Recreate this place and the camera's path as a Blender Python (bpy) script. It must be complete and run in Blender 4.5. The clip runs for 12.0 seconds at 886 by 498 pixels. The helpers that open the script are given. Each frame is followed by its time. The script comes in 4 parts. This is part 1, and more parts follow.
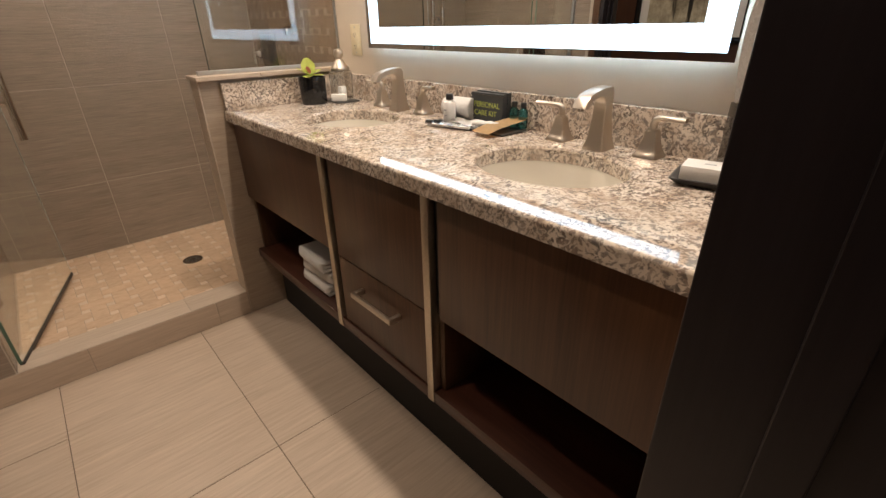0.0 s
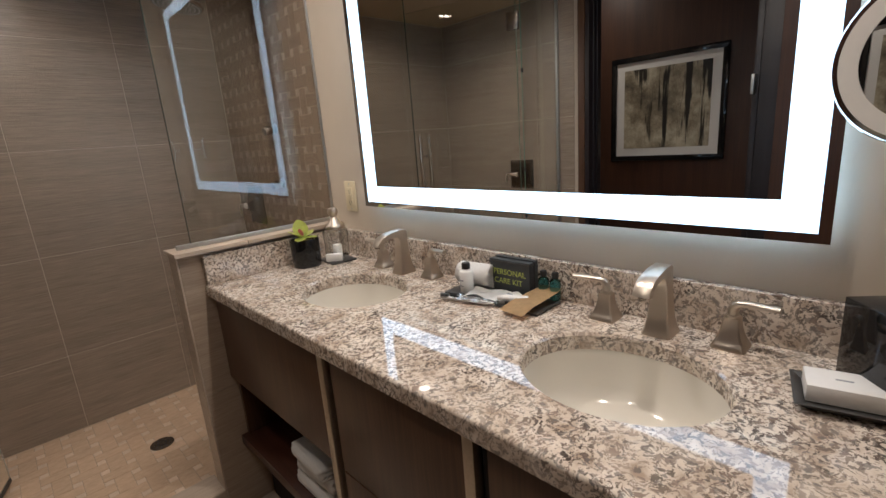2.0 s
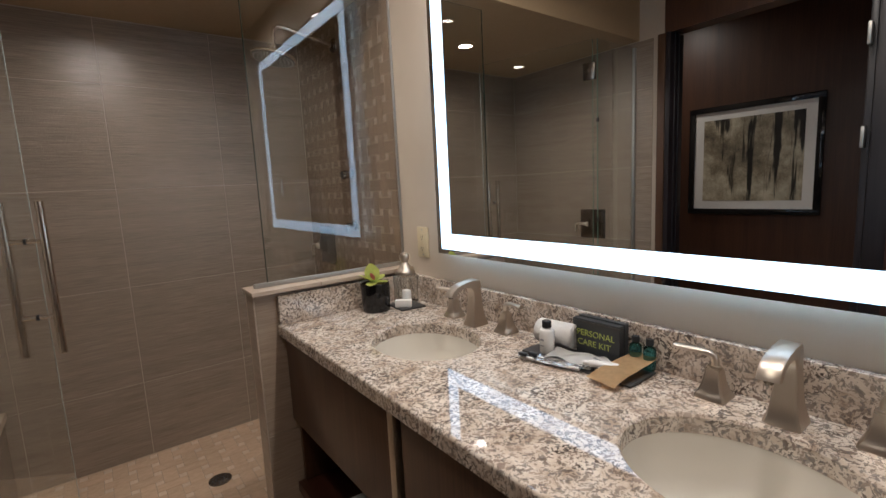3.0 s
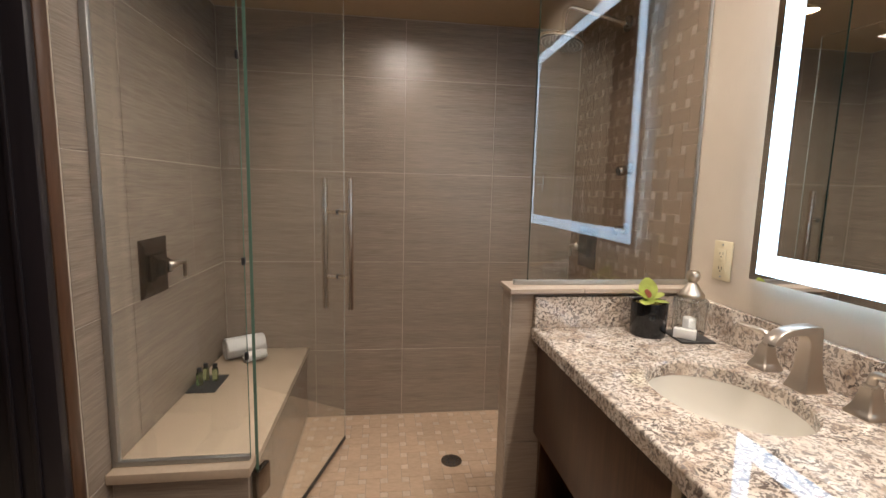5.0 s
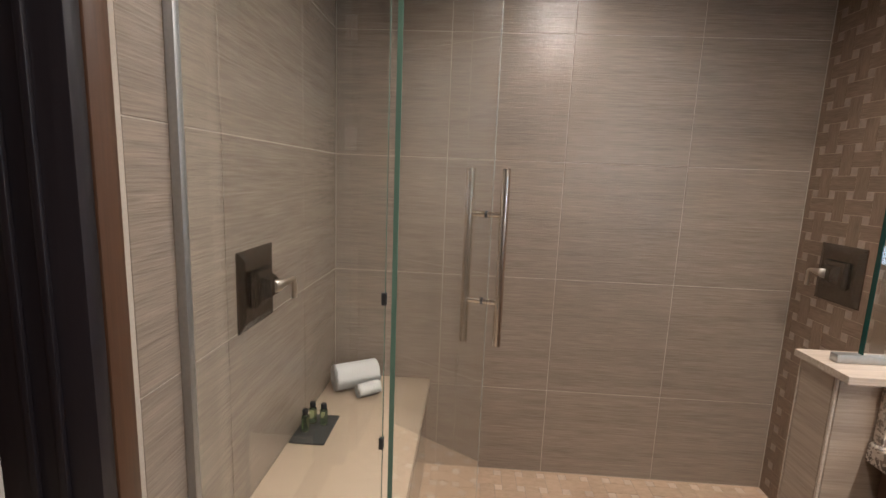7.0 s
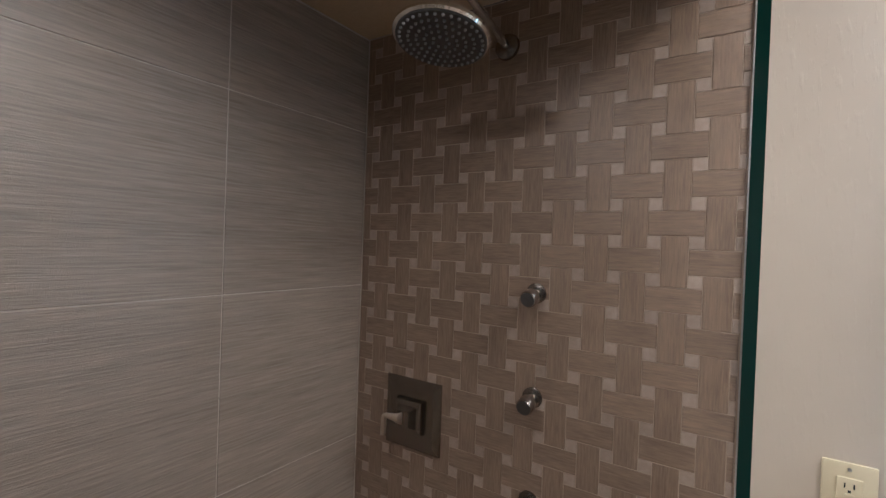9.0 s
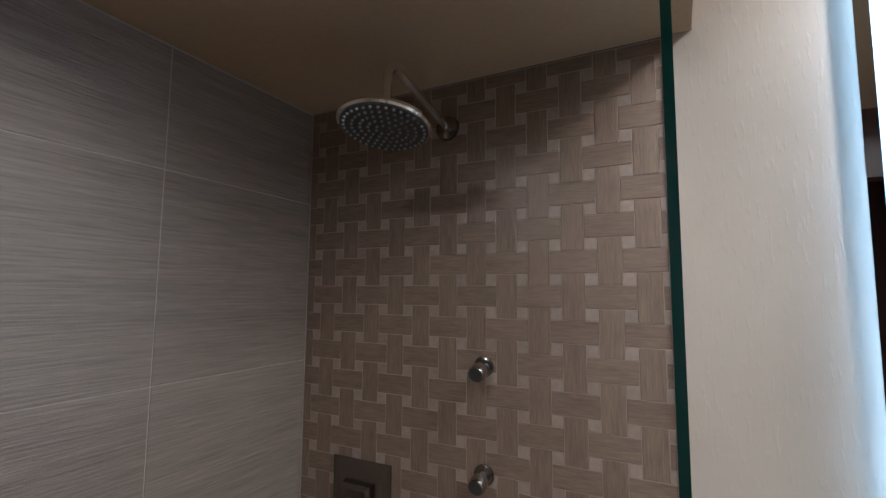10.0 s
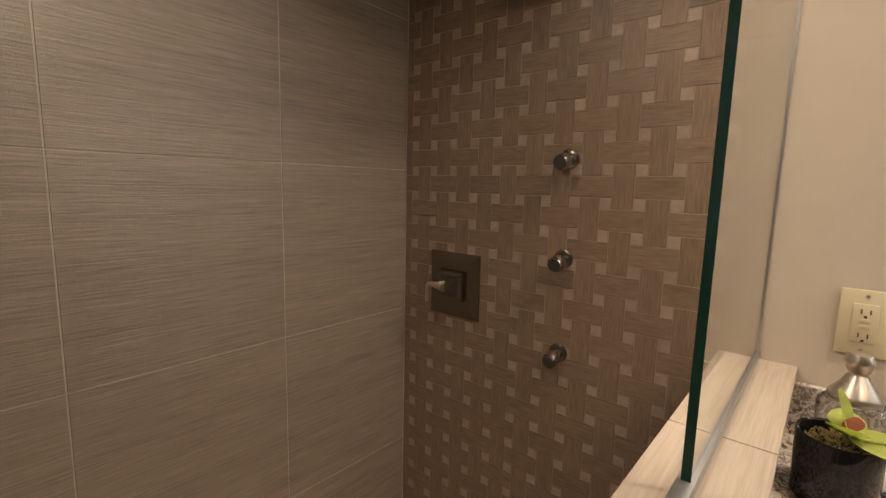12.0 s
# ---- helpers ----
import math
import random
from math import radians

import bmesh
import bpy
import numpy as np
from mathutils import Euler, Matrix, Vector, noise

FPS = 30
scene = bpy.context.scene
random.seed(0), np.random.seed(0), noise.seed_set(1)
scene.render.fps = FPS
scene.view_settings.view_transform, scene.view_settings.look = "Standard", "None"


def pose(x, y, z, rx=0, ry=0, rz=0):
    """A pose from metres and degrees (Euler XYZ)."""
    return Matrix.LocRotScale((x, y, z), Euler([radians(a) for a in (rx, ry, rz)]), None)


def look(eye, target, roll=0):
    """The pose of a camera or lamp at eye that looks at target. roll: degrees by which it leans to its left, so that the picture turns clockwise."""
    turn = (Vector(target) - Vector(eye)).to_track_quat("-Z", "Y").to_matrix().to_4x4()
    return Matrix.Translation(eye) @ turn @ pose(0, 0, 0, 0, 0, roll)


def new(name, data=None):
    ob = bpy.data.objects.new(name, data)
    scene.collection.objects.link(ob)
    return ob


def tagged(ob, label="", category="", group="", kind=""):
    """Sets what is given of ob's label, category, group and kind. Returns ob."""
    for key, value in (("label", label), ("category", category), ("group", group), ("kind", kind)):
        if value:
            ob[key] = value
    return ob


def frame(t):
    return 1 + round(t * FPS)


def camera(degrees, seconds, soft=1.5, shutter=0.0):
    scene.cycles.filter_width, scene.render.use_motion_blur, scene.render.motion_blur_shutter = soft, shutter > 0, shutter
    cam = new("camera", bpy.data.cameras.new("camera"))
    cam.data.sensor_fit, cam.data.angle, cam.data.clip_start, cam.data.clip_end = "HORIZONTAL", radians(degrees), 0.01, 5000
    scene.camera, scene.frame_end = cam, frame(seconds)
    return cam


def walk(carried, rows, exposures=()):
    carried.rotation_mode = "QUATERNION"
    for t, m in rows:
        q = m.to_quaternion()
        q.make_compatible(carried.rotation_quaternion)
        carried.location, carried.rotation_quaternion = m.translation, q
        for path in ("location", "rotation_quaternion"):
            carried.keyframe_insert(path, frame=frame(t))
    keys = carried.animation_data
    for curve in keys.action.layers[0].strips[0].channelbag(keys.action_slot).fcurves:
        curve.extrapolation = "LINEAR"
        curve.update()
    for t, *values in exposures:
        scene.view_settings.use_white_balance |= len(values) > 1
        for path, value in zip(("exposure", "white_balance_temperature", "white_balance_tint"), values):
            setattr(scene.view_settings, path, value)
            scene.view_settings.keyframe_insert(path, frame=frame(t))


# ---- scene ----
cam = camera(88.3, 12.0)
PATH = [
    (0, (-1.088, -1.871, 1.15), (0.09, -0.518, 0.266), -1.1),
    (0.5, (-1.089, -1.851, 1.159), (0.063, -0.453, 0.312), -1.7),
    (1, (-1.052, -1.756, 1.188), (0.147, -0.333, 0.456), -2.8),
    (1.5, (-1.007, -1.669, 1.248), (0.27, -0.25, 0.65), -4.2),
    (2, (-0.972, -1.611, 1.285), (0.372, -0.206, 0.817), -4.4),
    (2.5, (-0.962, -1.579, 1.298), (0.377, -0.14, 0.932), -3.8),
    (3, (-0.981, -1.53, 1.304), (0.213, 0.051, 1.032), -2.8),
    (3.5, (-1.013, -1.448, 1.317), (-0.057, 0.293, 1.091), -1.6),
    (3.7, (-0.988, -1.421, 1.298), (-0.158, 0.388, 1.102), -1.0),
    (5.3, (-0.995, -1.299, 1.28), (-0.789, 0.672, 1.014), 2.0),
    (5.5, (-0.994, -1.275, 1.273), (-0.814, 0.699, 1.007), 2.5),
    (6, (-1.032, -1.142, 1.264), (-0.987, 0.839, 0.995), 2.7),
    (6.5, (-1.21, -0.971, 1.28), (-1.363, 1.006, 1.022), 2.7),
    (6.7, (-1.252, -0.901, 1.286), (-1.439, 1.07, 1.0), 2.0),
    (8.3, (-1.096, -0.106, 1.329), (0.1, 1.475, 1.074), 1.6),
    (8.5, (-1.067, -0.047, 1.368), (0.298, 1.398, 1.142), 0.1),
    (9, (-1.009, 0.04, 1.493), (0.655, 1.151, 1.471), 2.1),
    (9.5, (-1.006, 0.038, 1.556), (0.74, 1.001, 1.709), 0.9),
    (10, (-1.019, 0.036, 1.559), (0.754, 0.943, 1.748), 0.4),
    (10.5, (-1.002, 0.042, 1.502), (0.791, 0.926, 1.571), 0.6),
    (11, (-1.015, 0.026, 1.445), (0.774, 0.919, 1.377), 0.7),
    (11.5, (-1.043, -0.005, 1.395), (0.675, 1.001, 1.206), 0.8),
    (12, (-1.054, -0.052, 1.314), (0.456, 1.23, 1.041), 1.4),
]
EXPOSURES = [(0, 0.15, 6300, 12), (1, 0.1, 6000, 12), (1.5, -0.15, 5800, 10), (2.5, -0.55, 5500, 10), (3.0, -0.5, 5500, 10), (3.5, -0.2, 5700, 10), (5.5, 0.15, 5700, 10), (6.0, 0.15, 5600, 10), (6.5, 0.45, 5500, 10), (8.5, 0.15, 5200, 10), (9.0, -0.1, 4900, 8), (9.5, -0.3, 4600, 6), (10.5, -0.3, 4700, 6), (11, -0.25, 5100, 8), (11.5, -0.25, 5600, 8), (12, -0.2, 6400, 10)]
walk(cam, [(t, look(e, a, r)) for t, e, a, r in PATH], EXPOSURES)

# world, lights
world = bpy.data.worlds.new("world")
scene.world = world
world.use_nodes = True
world.node_tree.nodes["Background"].inputs[0].default_value = (0.9, 0.8, 0.7, 1)
world.node_tree.nodes["Background"].inputs[1].default_value = 0.02
WARM = (1.0, 0.825, 0.64)
LED = (0.60, 0.82, 1.0)
LED_POWER, BACK_POWER = 3.6, 10.0
# room and passage are added fill lamps without a known fixture
LAMPS = [("shower", -0.88, 0.54, 4.2), ("vanity", -0.335, -0.48, 9.6), ("vanity", -0.335, -1.29, 9.6), ("room", -1.15, -0.95, 6.0), ("toilet_room", -2.4, 0.40, 8), ("passage", -1.3, -2.7, 2)]

# plan: mirror wall x=0, pony wall face y=0, left wall XL, back wall YB
XL, YB, H = -1.764, 1.004, 2.095
HR = 2.42           # ceiling of the vanity room, above the shower soffit
HT = 2.55           # toilet room ceiling
YE = -1.75          # end wall with the entry
CT = 0.872          # counter top
YSOF = -0.010        # front of the shower soffit
SF = 0.085          # shower floor


# ---------- materials ----------
def mat(name, base=(0.5, 0.5, 0.5), rough=0.5, metal=0.0):
    m = bpy.data.materials.new(name)
    m.use_nodes = True
    b = m.node_tree.nodes["Principled BSDF"]
    b.inputs["Base Color"].default_value = (*base, 1)
    b.inputs["Roughness"].default_value = rough
    b.inputs["Metallic"].default_value = metal
    return m


def nodes_of(m):
    nt = m.node_tree
    return nt, nt.nodes["Principled BSDF"], nt.links.new


def coords(nt, scale=(1, 1, 1)):
    g = nt.nodes.new("ShaderNodeNewGeometry")
    mp = nt.nodes.new("ShaderNodeMapping")
    mp.inputs["Scale"].default_value = scale
    nt.links.new(g.outputs["Position"], mp.inputs["Vector"])
    return mp.outputs[0]


def noise_tex(nt, vec, scale, detail=4, rough=0.55, distort=0.0):
    n = nt.nodes.new("ShaderNodeTexNoise")
    n.inputs["Scale"].default_value = scale
    n.inputs["Detail"].default_value = detail
    n.inputs["Roughness"].default_value = rough
    n.inputs["Distortion"].default_value = distort
    nt.links.new(vec, n.inputs["Vector"])
    return n.outputs["Fac"]


def ramp(nt, fac, stops):
    r = nt.nodes.new("ShaderNodeValToRGB")
    e = r.color_ramp.elements
    while len(e) < len(stops):
        e.new(0.5)
    for el, (p, c) in zip(e, stops):
        el.position, el.color = p, (*c, 1)
    nt.links.new(fac, r.inputs[0])
    return r.outputs[0]


def mix(nt, fac, a, b, mode="MIX"):
    n = nt.nodes.new("ShaderNodeMix")
    n.data_type, n.blend_type = "RGBA", mode
    for s, v in ((0, fac), (6, a), (7, b)):
        if isinstance(v, (int, float)):
            n.inputs[s].default_value = v
        elif isinstance(v, tuple):
            n.inputs[s].default_value = (*v, 1)
        else:
            nt.links.new(v, n.inputs[s])
    return n.outputs[2]


def bump(nt, h, strength=0.2, dist=0.002):
    b = nt.nodes.new("ShaderNodeBump")
    b.inputs["Strength"].default_value = strength
    b.inputs["Distance"].default_value = dist
    nt.links.new(h, b.inputs["Height"])
    return b.outputs[0]


def per_piece(nt, col, amount=0.12):
    o = nt.nodes.new("ShaderNodeObjectInfo")
    v = ramp(nt, o.outputs["Random"], [(0, (1 - amount,) * 3), (1, (1 + amount * 0.4,) * 3)])
    return mix(nt, 1.0, col, v, "MULTIPLY")


def striated(name, dark, light, scale, rough=0.36, strength=0.25, vary=0.08, spec=0.5):
    """Porcelain tile with fine linear grain; scale stretches it along one axis."""
    m = mat(name, light, rough)
    nt, b, link = nodes_of(m)
    b.inputs["Specular IOR Level"].default_value = spec
    v = coords(nt, scale)
    fine = noise_tex(nt, v, 1.0, 5, 0.65)
    broad = noise_tex(nt, coords(nt, tuple(s * 0.16 for s in scale)), 1.0, 3)
    c = ramp(nt, fine, [(0.3, dark), (0.68, light)])
    c = mix(nt, 0.2, c, ramp(nt, broad, [(0.3, tuple(x * 0.78 for x in dark)), (0.7, tuple(min(1, x * 1.1) for x in light))]))
    link(per_piece(nt, c, vary), b.inputs["Base Color"])
    link(bump(nt, fine, strength, 0.0015), b.inputs["Normal"])
    r = ramp(nt, fine, [(0.3, (rough + 0.06,) * 3), (0.7, (rough - 0.05,) * 3)])
    link(r, b.inputs["Roughness"])
    return m


TD, TL = (0.193, 0.149, 0.111), (0.340, 0.277, 0.218)
M_tile_x = striated("wall_tile_x", TD, TL, (8, 8, 240), 0.19, 1.0, 0.05, 1.0)
M_tile_y = striated("wall_tile_y", TD, TL, (8, 8, 240), 0.19, 1.0, 0.05, 1.0)
M_tile_pony = striated("half_wall_tile", (0.32, 0.245, 0.18), (0.50, 0.405, 0.315), (9, 9, 230), 0.32, 0.4, 0.05, 0.6)
M_ledge = striated("ledge_tile", (0.42, 0.33, 0.25), (0.60, 0.50, 0.40), (7, 190, 190), 0.4)
M_floor = striated("floor_tile", (0.47, 0.37, 0.28), (0.63, 0.51, 0.40), (6, 90, 90), 0.42, 0.12)
M_floor_mos = striated("floor_mosaic", (0.51, 0.36, 0.235), (0.65, 0.475, 0.325), (30, 60, 60), 0.5)
M_mos_h = striated("mosaic_h", (0.122, 0.079, 0.051), (0.27, 0.19, 0.13), (20, 20, 300), 0.38, 0.35, 0.07)
M_mos_v = striated("mosaic_v", (0.122, 0.079, 0.051), (0.27, 0.19, 0.13), (20, 300, 20), 0.38, 0.35, 0.07)
M_mos_dot = striated("mosaic_dot", (0.27, 0.205, 0.155), (0.38, 0.30, 0.235), (60, 60, 60), 0.4, 0.1, 0.15)
M_dot_floor = striated("mosaic_dot_floor", (0.61, 0.48, 0.36), (0.73, 0.59, 0.46), (60, 60, 60), 0.4, 0.1, 0.1)


def plain(name, base, rough, scale=40, amount=0.12, strength=0.1, metal=0.0, dist=0.001):
    m = mat(name, base, rough, metal)
    nt, b, link = nodes_of(m)
    n = noise_tex(nt, coords(nt), scale, 5)
    w = noise_tex(nt, coords(nt), scale * 0.08 + 1, 3)
    c = ramp(nt, n, [(0.3, tuple(x * (1 - amount) for x in base)), (0.7, tuple(min(1, x * (1 + amount * 0.5)) for x in base))])
    c = mix(nt, amount, c, ramp(nt, w, [(0.35, tuple(x * 0.75 for x in base)), (0.65, base)]))
    link(c, b.inputs["Base Color"])
    link(bump(nt, n, strength, dist), b.inputs["Normal"])
    return m


M_grout = plain("grout", (0.43, 0.365, 0.295), 0.85, 200, 0.1)
M_grout_mos = plain("grout_mosaic", (0.42, 0.33, 0.25), 0.85, 200, 0.1)
M_grout_floor = plain("grout_floor", (0.20, 0.15, 0.11), 0.85, 200, 0.1)
M_bench = plain("bench_slab", (0.48, 0.375, 0.27), 0.45, 70, 0.06, 0.05)
M_ceiling = plain("ceiling_paint", (0.40, 0.29, 0.17), 0.75, 90, 0.06, 0.15)
M_black = plain("black_gloss", (0.010, 0.010, 0.011), 0.06, 30, 0.2, 0.02)
M_slate = plain("slate", (0.05, 0.048, 0.046), 0.45, 60, 0.2, 0.1)
M_white = plain("white_card", (0.80, 0.78, 0.75), 0.5, 50, 0.03, 0.05)
M_porcelain = plain("porcelain", (0.74, 0.70, 0.62), 0.10, 8, 0.02, 0.0)
M_toilet = plain("toilet_china", (0.80, 0.76, 0.70), 0.12, 8, 0.02, 0.0)
M_ivory = plain("ivory_plastic", (0.68, 0.58, 0.38), 0.35, 30, 0.03, 0.02)
M_slot = mat("socket_slot", (0.02, 0.02, 0.02), 0.6)
M_chrome = mat("chrome", (0.80, 0.79, 0.77), 0.08, 1.0)
M_dark_chrome = mat("dark_chrome", (0.42, 0.39, 0.36), 0.14, 1.0)
M_bronze = plain("dark_nickel", (0.23, 0.20, 0.17), 0.26, 60, 0.15, 0.03, 1.0)
M_face = plain("shower_face", (0.055, 0.052, 0.048), 0.35, 60, 0.15, 0.03)
M_gasket = mat("dark_seal", (0.05, 0.045, 0.04), 0.5)
M_alu = plain("aluminium", (0.48, 0.48, 0.47), 0.45, 120, 0.08, 0.03, 1.0)
M_strip = plain("satin_strip", (0.62, 0.55, 0.45), 0.33, 120, 0.1, 0.03, 1.0)
M_rubber = mat("black_cap", (0.015, 0.015, 0.015), 0.4)
M_kraft = plain("kraft_paper", (0.60, 0.41, 0.21), 0.7, 90, 0.12, 0.1)
M_box = plain("dark_carton", (0.045, 0.05, 0.055), 0.35, 60, 0.15, 0.03)
M_letter = mat("yellow_print", (0.45, 0.52, 0.12), 0.6)
M_grey_print = mat("grey_print", (0.30, 0.30, 0.31), 0.6)
M_petal = plain("petal", (0.62, 0.68, 0.16), 0.5, 60, 0.2, 0.1)
M_pink = plain("pink_petal", (0.75, 0.30, 0.30), 0.5, 60, 0.2, 0.1)
M_moss = plain("dried_moss", (0.30, 0.22, 0.07), 0.9, 200, 0.4, 0.6)
M_led = mat("led_band", (0.9, 0.9, 0.9), 0.5)
M_led_back = mat("led_back", (0.9, 0.9, 0.9), 0.5)
M_lamp = mat("lamp_glow", (0.9, 0.9, 0.9), 0.5)
for m_, col_, s_ in ((M_led, LED, LED_POWER), (M_led_back, LED, BACK_POWER), (M_lamp, WARM, 14.0)):
    b_ = m_.node_tree.nodes["Principled BSDF"]
    b_.inputs["Emission Color"].default_value = (*col_, 1)
    b_.inputs["Emission Strength"].default_value = s_


def brushed():
    m = mat("brushed_nickel", (0.60, 0.53, 0.45), 0.34, 1.0)
    nt, b, link = nodes_of(m)
    n = noise_tex(nt, coords(nt, (90, 90, 20)), 1.0, 2)
    link(ramp(nt, n, [(0.3, (0.32,) * 3), (0.7, (0.38,) * 3)]), b.inputs["Roughness"])
    return m


M_nickel = brushed()
M_bar = plain("satin_steel_bar", (0.80, 0.73, 0.65), 0.19, 150, 0.06, 0.02, 1.0)


def granite():
    m = mat("granite", (0.5, 0.45, 0.4), 0.035)
    nt, b, link = nodes_of(m)
    v = coords(nt, (1, 1, 1))
    warp = nt.nodes.new("ShaderNodeTexNoise")
    warp.inputs["Scale"].default_value = 30
    link(v, warp.inputs["Vector"])
    vm = nt.nodes.new("ShaderNodeVectorMath")
    vm.operation = "MULTIPLY_ADD"
    link(warp.outputs["Color"], vm.inputs[0])
    vm.inputs[1].default_value = (0.03, 0.03, 0.03)
    link(v, vm.inputs[2])
    pos = vm.outputs[0]
    base = ramp(nt, noise_tex(nt, pos, 22, 4, 0.6), [(0.32, (0.42, 0.32, 0.24)), (0.46, (0.64, 0.54, 0.44)), (0.64, (0.78, 0.70, 0.61))])
    n1 = noise_tex(nt, pos, 120, 4, 0.64, 0.4)
    dark = ramp(nt, n1, [(0.505, (0, 0, 0)), (0.54, (1, 1, 1))])
    gate = ramp(nt, noise_tex(nt, pos, 9, 2), [(0.38, (0.6, 0.6, 0.6)), (0.58, (1, 1, 1))])
    dfac = mix(nt, 1.0, dark, gate, "MULTIPLY")
    tone = ramp(nt, noise_tex(nt, pos, 30, 2), [(0.4, (0.085, 0.066, 0.056)), (0.62, (0.29, 0.22, 0.18))])
    c = mix(nt, dfac, base, tone)
    grey = ramp(nt, noise_tex(nt, pos, 105, 2, 0.5), [(0.585, (0, 0, 0)), (0.62, (1, 1, 1))])
    c = mix(nt, mix(nt, 1.0, grey, (0.7, 0.7, 0.7), "MULTIPLY"), c, (0.17, 0.15, 0.14))
    link(c, b.inputs["Base Color"])
    b.inputs["Specular IOR Level"].default_value = 0.7
    return m


M_granite = granite()


def wood(name, dark, light, rough=0.35, scale=(150, 150, 5)):
    m = mat(name, dark, rough)
    nt, b, link = nodes_of(m)
    g = noise_tex(nt, coords(nt, scale), 1.0, 5, 0.6, 0.3)
    w = noise_tex(nt, coords(nt, tuple(s * 0.12 for s in scale)), 1.0, 3, 0.5, 0.5)
    c = mix(nt, 0.45, ramp(nt, g, [(0.3, dark), (0.7, light)]), ramp(nt, w, [(0.3, dark), (0.7, light)]))
    link(c, b.inputs["Base Color"])
    link(bump(nt, g, 0.12, 0.0006), b.inputs["Normal"])
    return m


M_wood = wood("walnut", (0.044, 0.020, 0.010), (0.125, 0.060, 0.029))
M_wood_shelf = wood("walnut_shelf", (0.036, 0.012, 0.007), (0.088, 0.032, 0.018), 0.3, (150, 5, 150))
M_panel = wood("dark_panel", (0.035, 0.014, 0.008), (0.085, 0.036, 0.018), 0.4)
M_trim = wood("red_brown_trim", (0.046, 0.022, 0.011), (0.095, 0.045, 0.022), 0.4)
M_jamb = wood("near_black_jamb", (0.010, 0.008, 0.010), (0.022, 0.017, 0.020), 0.4)
# black of the kick base, also used as painted shade in the reveals
M_kick_shade = mat("kick_shade_black", (0.010, 0.009, 0.009), 0.7)


def stipple():
    m = mat("cream_wallcovering", (0.66, 0.56, 0.44), 0.62)
    nt, b, link = nodes_of(m)
    n = noise_tex(nt, coords(nt, (1, 1, 0.22)), 120, 3, 0.5)
    w = noise_tex(nt, coords(nt), 3, 3)
    link(ramp(nt, w, [(0.3, (0.55, 0.46, 0.355)), (0.7, (0.615, 0.525, 0.415))]), b.inputs["Base Color"])
    link(bump(nt, ramp(nt, n, [(0.55, (0, 0, 0)), (0.68, (1, 1, 1))]), 0.14, 0.002), b.inputs["Normal"])
    return m


M_cream = stipple()


def terry():
    m = mat("terry", (0.80, 0.77, 0.73), 0.95)
    nt, b, link = nodes_of(m)
    n = noise_tex(nt, coords(nt), 420, 3, 0.7)
    link(ramp(nt, n, [(0.3, (0.68, 0.65, 0.61)), (0.7, (0.84, 0.82, 0.79))]), b.inputs["Base Color"])
    link(bump(nt, n, 0.8, 0.004), b.inputs["Normal"])
    b.inputs["Sheen Weight"].default_value = 0.3
    return m


M_towel = terry()


def pane_glass(name, tint, gloss=0.0):
    m = mat(name, tint, gloss)
    b = m.node_tree.nodes["Principled BSDF"]
    b.inputs["Transmission Weight"].default_value = 1.0
    b.inputs["IOR"].default_value = 1.55
    return m


M_glass = pane_glass("shower_glass", (0.955, 0.975, 0.955))
M_jar = pane_glass("jar_glass", (0.93, 0.94, 0.93))
M_teal = pane_glass("teal_glass", (0.10, 0.42, 0.46))
M_liquid = pane_glass("green_liquid", (0.62, 0.80, 0.52))
M_film = pane_glass("clear_film", (0.9, 0.9, 0.92), 0.15)
M_edge = mat("green_glass_edge", (0.010, 0.055, 0.042), 0.12)
# pale colour carries the highlight along the door's free edge
M_edge_highlight = mat("highlit_glass_edge", (0.62, 0.70, 0.66), 0.25)
M_edge_mid = mat("green_glass_rim", (0.12, 0.20, 0.15), 0.15)
M_mirror = mat("mirror_silver", (0.86, 0.87, 0.86), 0.004, 1.0)


def print_mat():
    m = mat("forest_print", (0.3, 0.27, 0.2), 0.5)
    nt, b, link = nodes_of(m)
    c = ramp(nt, noise_tex(nt, coords(nt), 5, 7, 0.72), [(0.30, (0.07, 0.055, 0.04)), (0.46, (0.26, 0.22, 0.15)), (0.66, (0.62, 0.56, 0.42))])
    t = ramp(nt, noise_tex(nt, coords(nt, (1, 1, 0.10)), 20, 3, 0.55, 0.3), [(0.40, (0.04, 0.035, 0.03)), (0.47, (1, 1, 1))])
    link(mix(nt, 1.0, c, t, "MULTIPLY"), b.inputs["Base Color"])
    return m


M_print = print_mat()


# ---------- mesh helpers ----------
def box_bm(x0, x1, y0, y1, z0, z1, bevel=0.0, segs=2, bm=None):
    own = bm is None
    t = bmesh.new()
    bmesh.ops.create_cube(t, size=1)
    for v in t.verts:
        v.co = Vector(((x0 + x1) / 2 + v.co.x * (x1 - x0), (y0 + y1) / 2 + v.co.y * (y1 - y0), (z0 + z1) / 2 + v.co.z * (z1 - z0)))
    if bevel:
        bmesh.ops.bevel(t, geom=t.edges[:], offset=bevel, segments=segs, affect="EDGES", profile=0.5)
    if own:
        return t
    return merge(bm, t)


def merge(bm, other, m=None):
    if m is not None:
        bmesh.ops.transform(other, matrix=m, verts=other.verts[:])
    me = bpy.data.meshes.new("tmp")
    other.to_mesh(me)
    other.free()
    bm.from_mesh(me)
    bpy.data.meshes.remove(me)
    return bm


